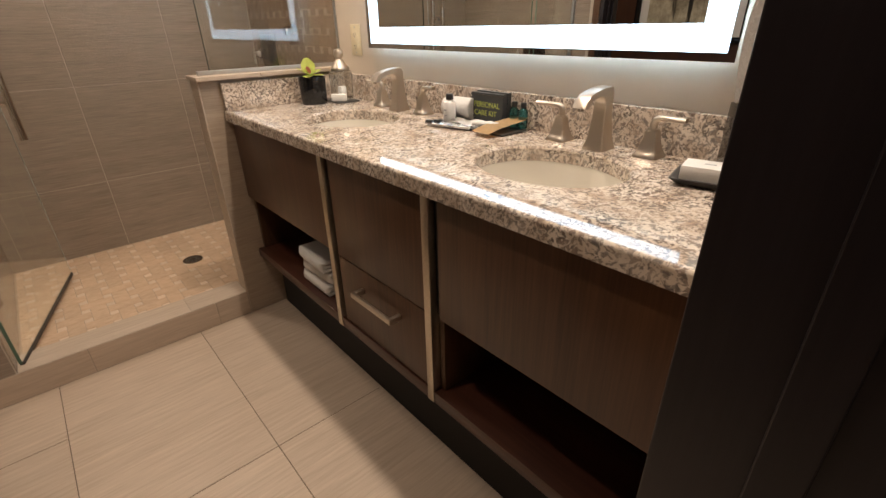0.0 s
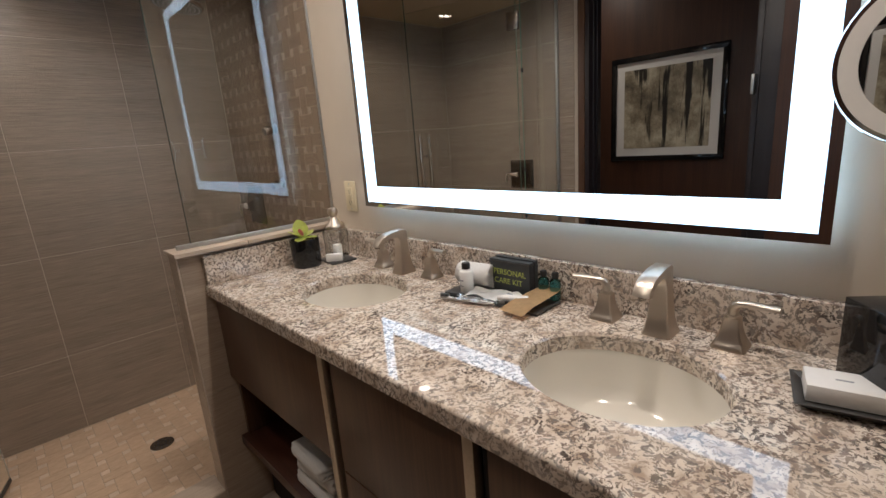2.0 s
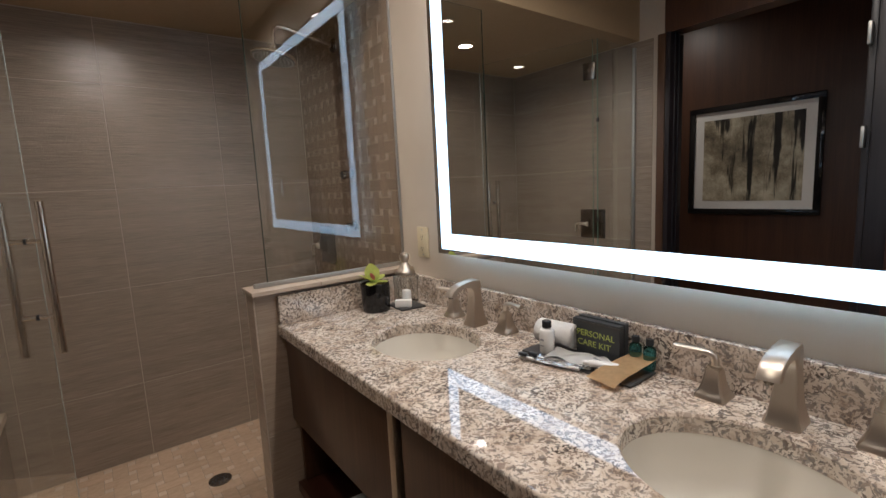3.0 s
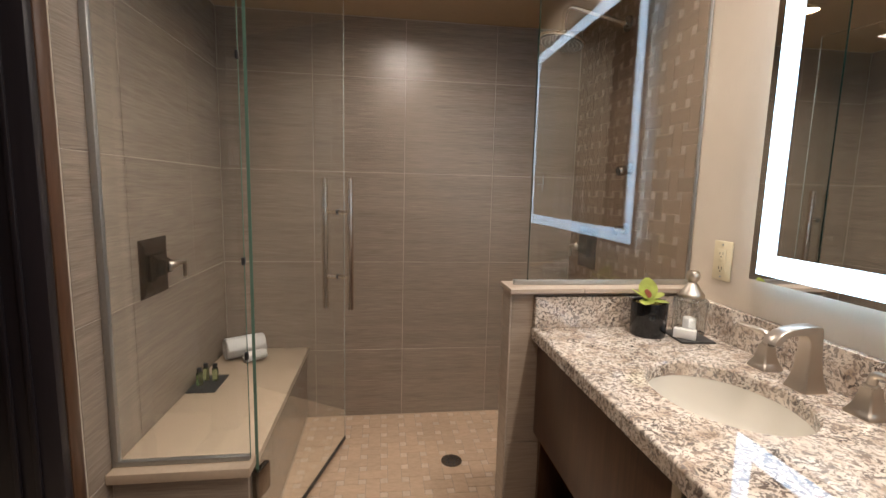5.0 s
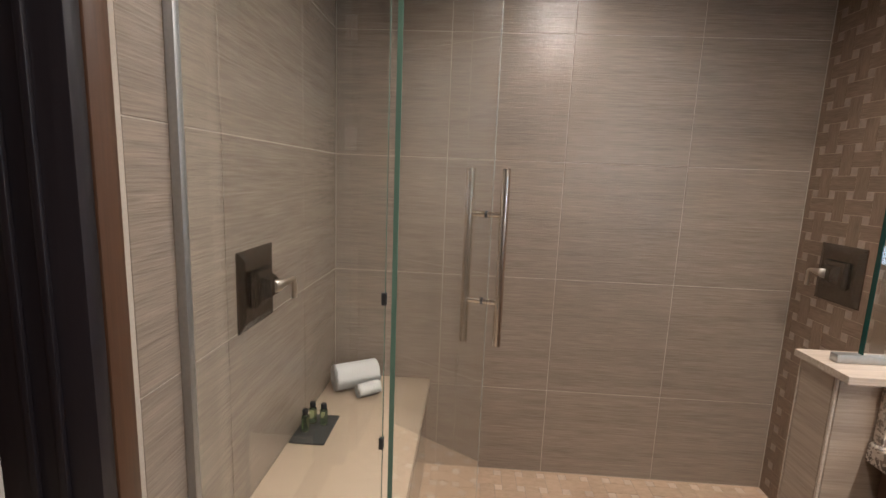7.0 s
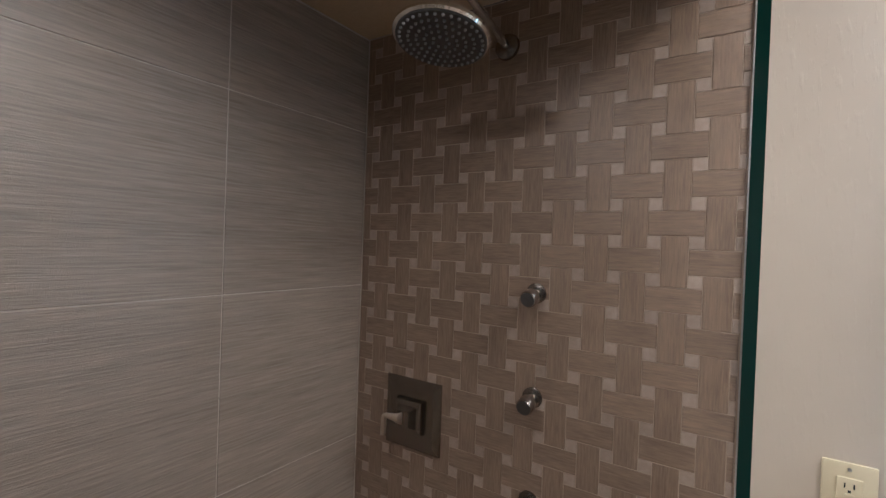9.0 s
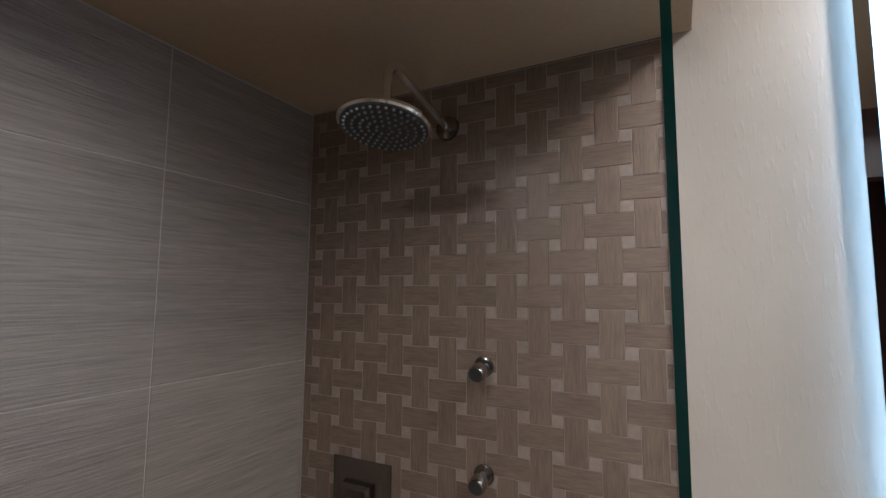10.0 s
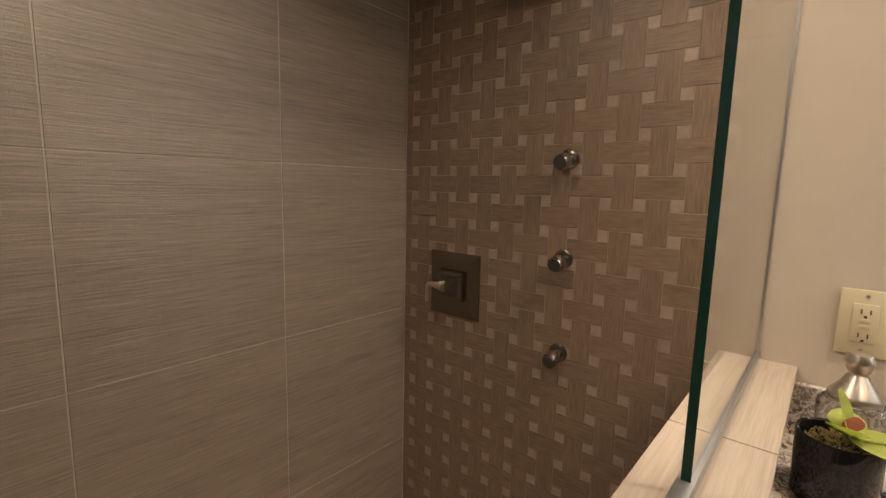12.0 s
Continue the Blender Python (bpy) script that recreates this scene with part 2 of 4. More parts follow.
def lathe_bm(profile, segs=32, cap=True, sx=1.0, sy=1.0):
    """Turned shape from (radius, z) pairs."""
    bm = bmesh.new()
    rings = []
    for r, z in profile:
        rings.append([bm.verts.new((sx * r * math.cos(2 * math.pi * i / segs), sy * r * math.sin(2 * math.pi * i / segs), z)) for i in range(segs)])
    for a, b in zip(rings, rings[1:]):
        for i in range(segs):
            j = (i + 1) % segs
            bm.faces.new((a[i], a[j], b[j], b[i]))
    if cap:
        bm.faces.new(rings[0][::-1])
        bm.faces.new(rings[-1])
    return bm


def loft_bm(sections, cap=True):
    """Joins closed rings of equal length."""
    bm = bmesh.new()
    rings = [[bm.verts.new(p) for p in s] for s in sections]
    n = len(rings[0])
    for a, b in zip(rings, rings[1:]):
        for i in range(n):
            bm.faces.new((a[i], a[(i + 1) % n], b[(i + 1) % n], b[i]))
    if cap:
        bm.faces.new(rings[0][::-1])
        bm.faces.new(rings[-1])
    bmesh.ops.recalc_face_normals(bm, faces=bm.faces[:])
    return bm


def tube_bm(points, radius, segs=14):
    """Round bar along a path of points."""
    pts = [Vector(p) for p in points]
    secs, up = [], None
    for i, p in enumerate(pts):
        d = (pts[min(i + 1, len(pts) - 1)] - pts[max(i - 1, 0)]).normalized()
        a = d.orthogonal().normalized() if up is None else (up - d * up.dot(d)).normalized()
        up = a
        b = d.cross(a)
        secs.append([p + radius * (math.cos(2 * math.pi * k / segs) * a + math.sin(2 * math.pi * k / segs) * b) for k in range(segs)])
    return loft_bm(secs)


def obj(name, bm, material, smooth=False):
    me = bpy.data.meshes.new(name)
    bmesh.ops.recalc_face_normals(bm, faces=bm.faces[:])
    bm.to_mesh(me)
    bm.free()
    me.materials.append(material)
    if smooth:
        me.shade_smooth()
        me.set_sharp_from_angle(angle=radians(40))
    return new(name, me)


def part(name, bm, material, parent, label="", smooth=True):
    ob = obj(name, bm, material, smooth)
    ob.parent = parent
    if label:
        ob["label"] = label
    return ob


def thing(name, label, category, at=(0, 0, 0), rz=0, group="", kind=""):
    ob = new(name)
    ob.empty_display_size = 0.05
    ob.matrix_basis = pose(*at, 0, 0, rz)
    return tagged(ob, label, category, group, kind)


def structure(name, bm, material, label, category):
    return tagged(obj(name, bm, material), label, category, "", "structure")


PIECES = {}


def piece(name, parent, centre, u, v, n, su, sv, depth, material, cham=0.0007):
    """One tile: centre on its back, u and v its sides, n outwards. Alike pieces share a mesh."""
    key = (name, round(su, 4), round(sv, 4), depth, material.name, tuple(u), tuple(n))
    if key not in PIECES:
        U, V, N = Vector(u), Vector(v), Vector(n)
        vs = []
        for w, (a, b) in ((0, (su / 2, sv / 2)), (depth - cham, (su / 2, sv / 2)), (depth, (su / 2 - cham, sv / 2 - cham))):
            vs += [U * a * i + V * b * j + N * w for i, j in ((-1, -1), (1, -1), (1, 1), (-1, 1))]
        fs = [(8, 9, 10, 11)] + [(k + i, k + (i + 1) % 4, k + 4 + (i + 1) % 4, k + 4 + i) for k in (0, 4) for i in range(4)]
        if U.cross(V).dot(N) < 0:
            fs = [f[::-1] for f in fs]
        me = bpy.data.meshes.new(name)
        me.from_pydata([tuple(q) for q in vs], [], fs)
        me.materials.append(material)
        PIECES[key] = me
    ob = new(name, PIECES[key])
    ob.location = centre
    ob.parent = parent
    return ob


# ---------- structure ----------
TH = 0.10
def slab(name, x0, x1, y0, y1, z0, z1, m, label, category):
    return structure(name, box_bm(x0, x1, y0, y1, z0, z1), m, label, category)


floor = slab("floor", -3.1, 0.12, -4.0, 1.12, -0.12, -0.0016, M_grout_floor, "beige stone-look tile floor with thin joints", "floor")
ceiling = structure("ceiling", box_bm(XL, 0.12, -4.0, 1.12, HR, HR + 0.1), M_ceiling, "warm tan painted ceiling", "ceiling")
structure("ceiling_shower", box_bm(XL, -0.001, YSOF, YB + 0.001, H, HR - 0.001, 0.002), M_ceiling, "warm tan lowered soffit over the shower", "ceiling")
wall_mirror = slab("wall_mirror", 0, TH, YE - 0.15, 0.035, -0.006, HR, M_cream, "cream textured wallcovering above the vanity", "wall")
wall_mosaic = slab("wall_mosaic", 0.0012, TH, 0.035, YB, -0.006, H, M_grout_mos, "brown basketweave mosaic shower wall", "wall")
wall_back = slab("wall_back", -3.1, TH, YB + 0.0016, YB + 0.12, -0.006, HT, M_grout, "taupe linear-grain tiled shower wall", "wall")
wall_left = slab("wall_left", XL - 0.11, XL - 0.0016, -0.16, YB + 0.0016, -0.006, HT, M_grout, "taupe linear-grain tiled shower side wall", "wall")
# left wall beyond the toilet doorway
structure("ceiling_toilet", box_bm(-3.1, XL, -4.0, 1.12, HT, HT + 0.1), M_ceiling, "warm tan painted toilet room ceiling", "ceiling")
wall_left_near = slab("wall_left_near", XL - 0.11, XL, -2.2, -1.06, -0.006, HT, M_panel, "dark brown wood panelled wall", "wall")
wall_left_head = slab("wall_left_head", XL - 0.11, XL, -1.06, -0.16, H + 0.001, HT, M_panel, "dark brown wood panel above a doorway", "wall")
wall_end = slab("wall_end", -0.655, 0, YE - 0.15, YE, -0.006, HR, M_cream, "cream textured wall at the vanity end", "wall")
wall_entry_head = slab("wall_entry_head", XL, -0.692, YE - 0.15, YE, 2.05, HR, M_panel, "dark wood panel above the entry", "wall")
wall_passage_right = slab("wall_passage_right", -0.655, -0.56, -3.9, YE - 0.15, -0.006, HR, M_panel, "dark wood passage wall", "wall")
wall_passage_left = slab("wall_passage_left", XL - 0.30, XL - 0.2, -3.9, -2.2, -0.006, HT, M_panel, "dark wood passage wall", "wall")
wall_passage_end = slab("wall_passage_end", -3.1, 0.12, -4.0, -3.9, -0.006, HT, M_cream, "cream passage wall", "wall")
wall_toilet_far = slab("wall_toilet_far", -3.1, -2.95, -2.2, YB, -0.006, HT, M_panel, "dark brown wood panelled toilet room wall", "wall")
wall_toilet_near = slab("wall_toilet_near", -2.95, XL - 0.11, -2.2, -1.25, -0.006, HT, M_panel, "dark brown wood panelled toilet room wall", "wall")
wall_toilet_side = slab("wall_toilet_side", -2.95, XL - 0.11, 0.95, YB, -0.006, HT, M_panel, "dark brown wood panelled toilet room wall", "wall")

# entry jamb beside the vanity
bm = box_bm(-0.692, -0.655, YE - 0.17, YE - 0.002, 0, HR, 0.002)
box_bm(-0.700, -0.692, YE - 0.13, YE - 0.09, 0, HR, 0.002, 2, bm)
structure("trim_entry", bm, M_jamb, "near-black wood door jamb at the bathroom entry", "door frame")
# toilet doorway: red-brown casing, black jamb with two stops
dt = thing("door_frame", "dark wood frame of the toilet room doorway", "door frame", kind="structure")
part("casing", box_bm(XL + 0.001, XL + 0.016, -0.172, -0.128, 0, H, 0.003), M_trim, dt, "red-brown casing strip")
bm = box_bm(XL - 0.14, XL + 0.014, -0.200, -0.174, 0, H, 0.002)
for xx in (XL - 0.045, XL - 0.09):
    box_bm(xx, xx + 0.012, -0.208, -0.200, 0, H, 0.002, 2, bm)
part("jamb", bm, M_jamb, dt, "near-black jamb with two stop strips")
part("jamb", box_bm(XL - 0.12, XL + 0.014, -1.06, -1.035, 0, H, 0.002), M_jamb, dt)
part("casing", box_bm(XL + 0.001, XL + 0.015, -1.135, -1.061, 0, H, 0.002), M_jamb, dt)
leaf = thing("door", "dark wood toilet door folded back against the wall", "door")
part("panel", box_bm(XL + 0.012, XL + 0.052, -1.735, -1.14, 0.012, 2.05, 0.002), M_panel, leaf, smooth=False)
for zz in (0.30, 1.38, 1.80):
    part("hinge", box_bm(XL + 0.016, XL + 0.060, -1.049, -1.036, zz, zz + 0.09, 0.002), M_alu, leaf, "satin hinge")
hook = thing("robe_hook", "small chrome robe hook on the dark door", "hook")
part("plate", box_bm(XL + 0.053, XL + 0.059, -1.27, -1.24, 1.50, 1.55, 0.002), M_chrome, hook)
part("peg", tube_bm([(XL + 0.059, -1.255, 1.53), (XL + 0.10, -1.255, 1.53), (XL + 0.11, -1.255, 1.545)], 0.007), M_chrome, hook)

# pony wall with cap, curb
PX = -0.607
pony = slab("wall_pony", PX + 0.0016, 0, 0.0016, 0.0854, -0.006, 0.975, M_grout, "half-height tiled wall between vanity and shower", "half wall")
curb = slab("curb", XL, PX + 0.0016, 0.0016, 0.125, -0.006, 0.1084, M_grout, "low tiled shower curb", "curb")
for ya in (-0.0005, 0.0830):
    part("corner_strip", box_bm(PX - 0.0005, PX + 0.0042, ya, ya + 0.0042, 0.001, 0.9835, 0.0012), M_ledge, pony, "pale corner bead")
shower_floor = slab("floor_shower", XL, 0, 0.125, YB + 0.0016, -0.006, SF - 0.0012, M_grout_mos, "tan basketweave mosaic shower floor", "shower floor")

# ---------- vanity ----------
FX = -0.519
def cabinet_unit(y0, y1, kind):
    """One bay of the vanity between y0 and y1 (y0 nearer the pony wall)."""
    names = {"open": "walnut vanity cabinet with open bottom shelf", "drawer": "walnut vanity drawer unit with a bar pull"}
    c = thing("vanity_cabinet", names[kind], "cabinet", group="vanity cabinets")
    bm = box_bm(FX + 0.02, -0.012, y1, y1 + 0.016, 0.30, 0.70)
    box_bm(FX + 0.02, -0.012, y0 - 0.016, y0, 0.30, 0.70, 0, 2, bm)
    box_bm(-0.03, -0.013, y1 + 0.016, y0 - 0.016, 0.30, 0.83, 0, 2, bm)
    box_bm(FX + 0.021, -0.031, y1 + 0.017, y0 - 0.017, 0.535, 0.552, 0, 2, bm)
    part("body", bm, M_wood, c, smooth=False)
    gap = 0.002 if y0 > -0.1 else 0.022
    part("front_panel", box_bm(FX, FX + 0.018, y1 + 0.002, y0 - gap, 0.533, 0.826, 0.0015), M_wood, c)
    # shade of the recess beside the strip, put in as a black backing
    if gap > 0.01:
        part("reveal", box_bm(FX + 0.013, FX + 0.0195, y0 - gap, y0 - 0.001, 0.533 if kind == "open" else 0.302, 0.826), M_kick_shade, c, "black strip standing in for the shade in the reveal", smooth=False)
    if kind == "drawer":
        d = part("drawer_front", box_bm(FX, FX + 0.018, y1 + 0.002, y0 - gap, 0.302, 0.529, 0.0015), M_wood, c)
        yc, zz = (y0 + y1) / 2 - 0.02, 0.462
        bm = box_bm(FX - 0.040, FX - 0.030, yc - 0.095, yc + 0.095, zz - 0.008, zz + 0.008, 0.002)
        for s in (-1, 1):
            box_bm(FX - 0.031, FX, yc + s * 0.088 - 0.006, yc + s * 0.088 + 0.006, zz - 0.008, zz + 0.008, 0.002, 2, bm)
        part("handle", bm, M_nickel, d, "flat brushed nickel bar pull")
    return c


cabinet_unit(-0.012, -0.69, "open")
cabinet_unit(-0.716, -1.150, "drawer")
cabinet_unit(-1.178, -1.742, "open")
for yy in (-0.703, -1.164):
    s = thing("divider_strip", "upright satin metal strip between vanity cabinets", "trim", group="vanity strips")
    part("strip", box_bm(FX - 0.006, -0.47, yy - 0.012, yy + 0.012, 0.262, 0.834, 0.001), M_strip, s)
bs = thing("bottom_shelf", "reddish walnut bottom board under the vanity", "shelf")
for ya, yb in ((-0.690, -0.012), (-1.150, -0.716), (-1.742, -1.178)):
    part("board", box_bm(FX - 0.004, -0.012, ya, yb, 0.262, 0.298, 0.001), M_wood_shelf, bs)
kick = thing("kick_base", "black recessed base under the vanity", "base")
part("panel", box_bm(-0.445, -0.012, -1.742, -0.012, 0.0, 0.260), M_kick_shade, kick, smooth=False)

# counter with two oval cut-outs
SINKS = [(-0.270, -0.482), (-0.270, -1.290)]
SA, SB = 0.174, 0.143   # half length along y, half depth along x
counter = thing("countertop", "speckled cream and brown granite vanity top", "countertop")


def counter_top_bm():
    bm = bmesh.new()
    x0, x1 = -0.538, -0.001
    ys = [-0.002, -0.886, YE + 0.002]
    N = 48
    for (cx, cy), ya, yb in zip(SINKS, ys, ys[1:]):
        ell, rim = [], []
        for k in range(N):
            a = 2 * math.pi * (k + 0.5) / N
            c, s = math.cos(a), math.sin(a)
            ell.append((cx + SB * c, cy + SA * s))
            tx = ((x1 - cx) if c > 0 else (x0 - cx)) / c
            ty = ((ya - cy) if s > 0 else (yb - cy)) / s
            t = min(tx, ty)
            rim.append([cx + c * t, cy + s * t])
        for px, py in ((x0, ya), (x0, yb), (x1, ya), (x1, yb)):
            j = min(range(N), key=lambda q: (rim[q][0] - px) ** 2 + (rim[q][1] - py) ** 2)
            rim[j] = [px, py]
        e0 = [bm.verts.new((*p, CT - 0.005)) for p in ell]
        e1 = [bm.verts.new((cx + (p[0] - cx) * 1.03, cy + (p[1] - cy) * 1.025, CT)) for p in ell]
        e2 = [bm.verts.new((*p, CT - 0.036)) for p in ell]
        r1 = [bm.verts.new((*p, CT)) for p in rim]
        r2 = [bm.verts.new((*p, CT - 0.036)) for p in rim]
        for i in range(N):
            j = (i + 1) % N
            bm.faces.new((e1[i], r1[i], r1[j], e1[j]))
            bm.faces.new((e0[i], e1[i], e1[j], e0[j]))
            bm.faces.new((e2[i], e0[i], e0[j], e2[j]))
            bm.faces.new((r2[i], e2[i], e2[j], r2[j]))
            if not (abs(rim[i][1] + 0.886) < 1e-4 and abs(rim[j][1] + 0.886) < 1e-4):
                bm.faces.new((r1[i], r2[i], r2[j], r1[j]))
    bmesh.ops.remove_doubles(bm, verts=bm.verts[:], dist=0.0005)
    es = [e for e in bm.edges if len(e.link_faces) == 2 and all(abs(v.co.x + 0.538) < 1e-4 for v in e.verts) and all(abs(v.co.z - CT) < 1e-4 for v in e.verts)]
    bmesh.ops.bevel(bm, geom=es, offset=0.007, segments=4, affect="EDGES", profile=0.5)
    return bm


part("slab", counter_top_bm(), M_granite, counter, smooth=False)
part("backsplash", box_bm(-0.021, -0.001, YE + 0.002, -0.002, CT + 0.0005, CT + 0.098, 0.0015), M_granite, counter, smooth=False)
part("side_splash", box_bm(-0.533, -0.022, -0.022, -0.002, CT + 0.0005, CT + 0.098, 0.0015), M_granite, counter, smooth=False)

for k, (cx, cy) in enumerate(SINKS):
    s = thing("sink", "oval white porcelain undermount sink", "sink", (cx, cy, 0), group="sinks")
    prof = [(1.06, CT - 0.0363), (1.005, CT - 0.0366), (1.0, CT - 0.05), (0.985, CT - 0.085), (0.95, CT - 0.115), (0.88, CT - 0.134), (0.76, CT - 0.144), (0.5, CT - 0.150), (0.16, CT - 0.152)]
    bm = lathe_bm(prof, 48, False, SB, SA)
    part("bowl", bm, M_porcelain, s)
    part("drain", lathe_bm([(0.024, CT - 0.1525), (0.024, CT - 0.149), (0.016, CT - 0.148), (0.006, CT - 0.1475)], 24), M_chrome, s, "chrome drain")


def sq(cx, cy, z, ax, ay, r=0.13):
    """Square ring with small cut corners."""
    return [(cx + ax * u, cy + ay * w, z) for u, w in ((1, 1 - r), (1 - r, 1), (r - 1, 1), (-1, 1 - r), (-1, r - 1), (r - 1, -1), (1 - r, -1), (1, r - 1))]


def faucet(cy):
    f = thing("faucet", "brushed nickel square-arch faucet with two lever handles", "faucet", (-0.075, cy, CT), group="faucets")
    # (outer x, outer z), (inner x, inner z), half width: a flared post bent into a flat arch
    prof = [((0.030, 0), (-0.030, 0), 0.028), ((0.030, 0.004), (-0.030, 0.004), 0.028), ((0.0255, 0.016), (-0.0255, 0.016), 0.0240),
            ((0.0215, 0.034), (-0.0215, 0.034), 0.0205), ((0.0180, 0.062), (-0.0185, 0.062), 0.0178), ((0.0155, 0.092), (-0.0165, 0.090), 0.0162),
            ((0.0145, 0.118), (-0.0165, 0.104), 0.0156), ((0.0135, 0.133), (-0.0180, 0.112), 0.0155), ((0.0095, 0.1415), (-0.0230, 0.1190), 0.0155),
            ((0.0010, 0.1450), (-0.0310, 0.1235), 0.0155), ((-0.030, 0.1440), (-0.046, 0.1250), 0.0156), ((-0.060, 0.1390), (-0.063, 0.1225), 0.0158),
            ((-0.082, 0.1320), (-0.075, 0.1175), 0.0160), ((-0.097, 0.1200), (-0.083, 0.1105), 0.0163), ((-0.104, 0.1060), (-0.088, 0.1030), 0.0165)]
    secs = []
    for (ox, oz), (ix, iz), w in prof:
        mx, mz, hx, hz = (ox + ix) / 2, (oz + iz) / 2, (ox - ix) / 2, (oz - iz) / 2
        secs.append([(mx + hx * p[0], w * p[1], mz + hz * p[0]) for p in sq(0, 0, 0, 1, 1)])
    part("spout", loft_bm(secs), M_nickel, f)
    part("aerator", tube_bm([(-0.0945, 0, 0.100), (-0.0955, 0, 0.106)], 0.007, 16), M_bronze, f, "dark round aerator")
    for s in (-1, 1):
        oy = s * 0.121
        ss = [sq(0.012, oy, z, a, a, 0.16) for z, a in ((0, 0.028), (0.004, 0.028), (0.010, 0.0245), (0.019, 0.0205), (0.032, 0.0165), (0.048, 0.0138), (0.058, 0.0132))]
        part("handle_base", loft_bm(ss), M_nickel, f)
        part("collar", lathe_rot((0.012, oy, 0.058), [(0.0125, 0), (0.0130, 0.002), (0.0120, 0.005), (0.0085, 0.0055)]), M_nickel, f)
        # lever rises from the collar, bends and runs outwards as a flattened bar
        lev = [((0.012, oy, 0.063), 90, 0.0085, 0.0085), ((0.012, oy, 0.074), 88, 0.0085, 0.0085), ((0.012, oy + s * 0.003, 0.0815), 55, 0.0088, 0.0082),
               ((0.0115, oy + s * 0.010, 0.0860), 22, 0.0090, 0.0072), ((0.009, oy + s * 0.030, 0.0880), 4, 0.0095, 0.0062), ((0.004, oy + s * 0.058, 0.0890), 3, 0.0102, 0.0058), ((0.001, oy + s * 0.072, 0.0898), 3, 0.0098, 0.0054)]
        secs = []
        for (px, py, pz), ang, w, t in lev:
            a = radians(ang)
            secs.append([(px + w * math.cos(q), py - s * math.sin(a) * t * math.sin(q), pz + math.cos(a) * t * math.sin(q)) for q in [2 * math.pi * k / 14 for k in range(14)]])
        part("lever", loft_bm(secs), M_nickel, f)
    return f


def lathe_rot(at, prof, segs=20, m=None):
    bm = lathe_bm(prof, segs)
    bmesh.ops.transform(bm, matrix=Matrix.Translation(at) @ (m or Matrix()), verts=bm.verts[:])
    return bm


for cx, cy in SINKS:
    faucet(cy)

# ---------- lit mirror ----------
MY0, MY1, MZ0, MZ1 = -1.532, -0.252, 1.073, 2.145
mir = thing("led_mirror", "large rectangular mirror with a glowing frosted border", "mirror")
part("housing", box_bm(-0.030, -0.001, MY0 + 0.08, MY1 - 0.08, MZ0 + 0.08, MZ1 - 0.08), M_alu, mir, smooth=False)
part("mirror_glass", box_bm(-0.036, -0.0305, MY0, MY1, MZ0, MZ1), M_mirror, mir, smooth=False)


def frame_bars(y0, y1, z0, z1, w, xa, xb):
    return [box_bm(xa, xb, y0, y1, z0, z0 + w), box_bm(xa, xb, y0, y1, z1 - w, z1),
            box_bm(xa, xb, y0, y0 + w, z0 + w, z1 - w), box_bm(xa, xb, y1 - w, y1, z0 + w, z1 - w)]


def frame_bm(y0, y1, z0, z1, w, xa, xb):
    bm = box_bm(xa, xb, y0, y1, z0, z0 + w)
    box_bm(xa, xb, y0, y1, z1 - w, z1, 0, 2, bm)
    box_bm(xa, xb, y0, y0 + w, z0 + w, z1 - w, 0, 2, bm)
    box_bm(xa, xb, y1 - w, y1, z0 + w, z1 - w, 0, 2, bm)
    return bm


for bar in frame_bars(MY0 + 0.017, MY1 - 0.022, MZ0 + 0.017, MZ1 - 0.017, 0.053, -0.0375, -0.0362):
    part("light_band", bar, M_led, mir, "frosted band glowing cool white", smooth=False)
part("back_strip", frame_bm(MY0 + 0.022, MY1 - 0.022, MZ0 + 0.022, MZ1 - 0.022, 0.010, -0.0302, -0.024), M_led_back, mir, "cool white light strip behind the mirror", smooth=False)

# ---------- shower glass ----------
GY, GT = 0.036, 2.06


def glass_panel(name, label, x0, x1, z0, z1, edge_x, rim, ht, gy=GY):
    g = thing(name, label, "glass panel")
    part("pane", box_bm(min(x0, x1), max(x0, x1), gy - ht, gy + ht, z0, z1), M_glass, g, smooth=False).visible_shadow = False
    d = 0.001 if edge_x > (x0 + x1) / 2 else -0.001
    part("glass_edge", box_bm(min(edge_x, edge_x + d), max(edge_x, edge_x + d), gy - ht, gy + ht, z0, z1), rim, g, "dark green polished edge", smooth=False)
    return g


gp = glass_panel("glass_panel", "fixed clear glass screen on the half wall", -0.545, -0.004, 1.003, GT, -0.545, M_edge, 0.005)
part("channel", box_bm(-0.590, -0.004, GY - 0.009, GY + 0.009, 0.9975, 1.012, 0.001), M_alu, gp, "slim metal channel")
part("channel", box_bm(-0.007, -0.0015, GY - 0.007, GY + 0.009, 1.012, GT, 0.001), M_alu, gp)
HX = -1.385
BZ = 0.468
gl = glass_panel("glass_panel", "fixed clear glass screen on the bench front", XL + 0.004, HX, BZ + 0.003, GT, HX, M_edge_mid, 0.003, GY - 0.018)
part("channel", box_bm(XL + 0.001, XL + 0.018, GY - 0.028, GY - 0.008, BZ + 0.016, GT, 0.001), M_alu, gl, "slim metal channel")
part("channel", box_bm(XL + 0.001, HX, GY - 0.028, GY - 0.008, BZ + 0.001, BZ + 0.015, 0.001), M_alu, gl)

for zz in (0.78, 1.06, 1.62):
    part("clip", box_bm(HX - 0.006, HX + 0.003, GY - 0.024, GY - 0.012, zz, zz + 0.022, 0.001), M_rubber, gl, "small black bumper")
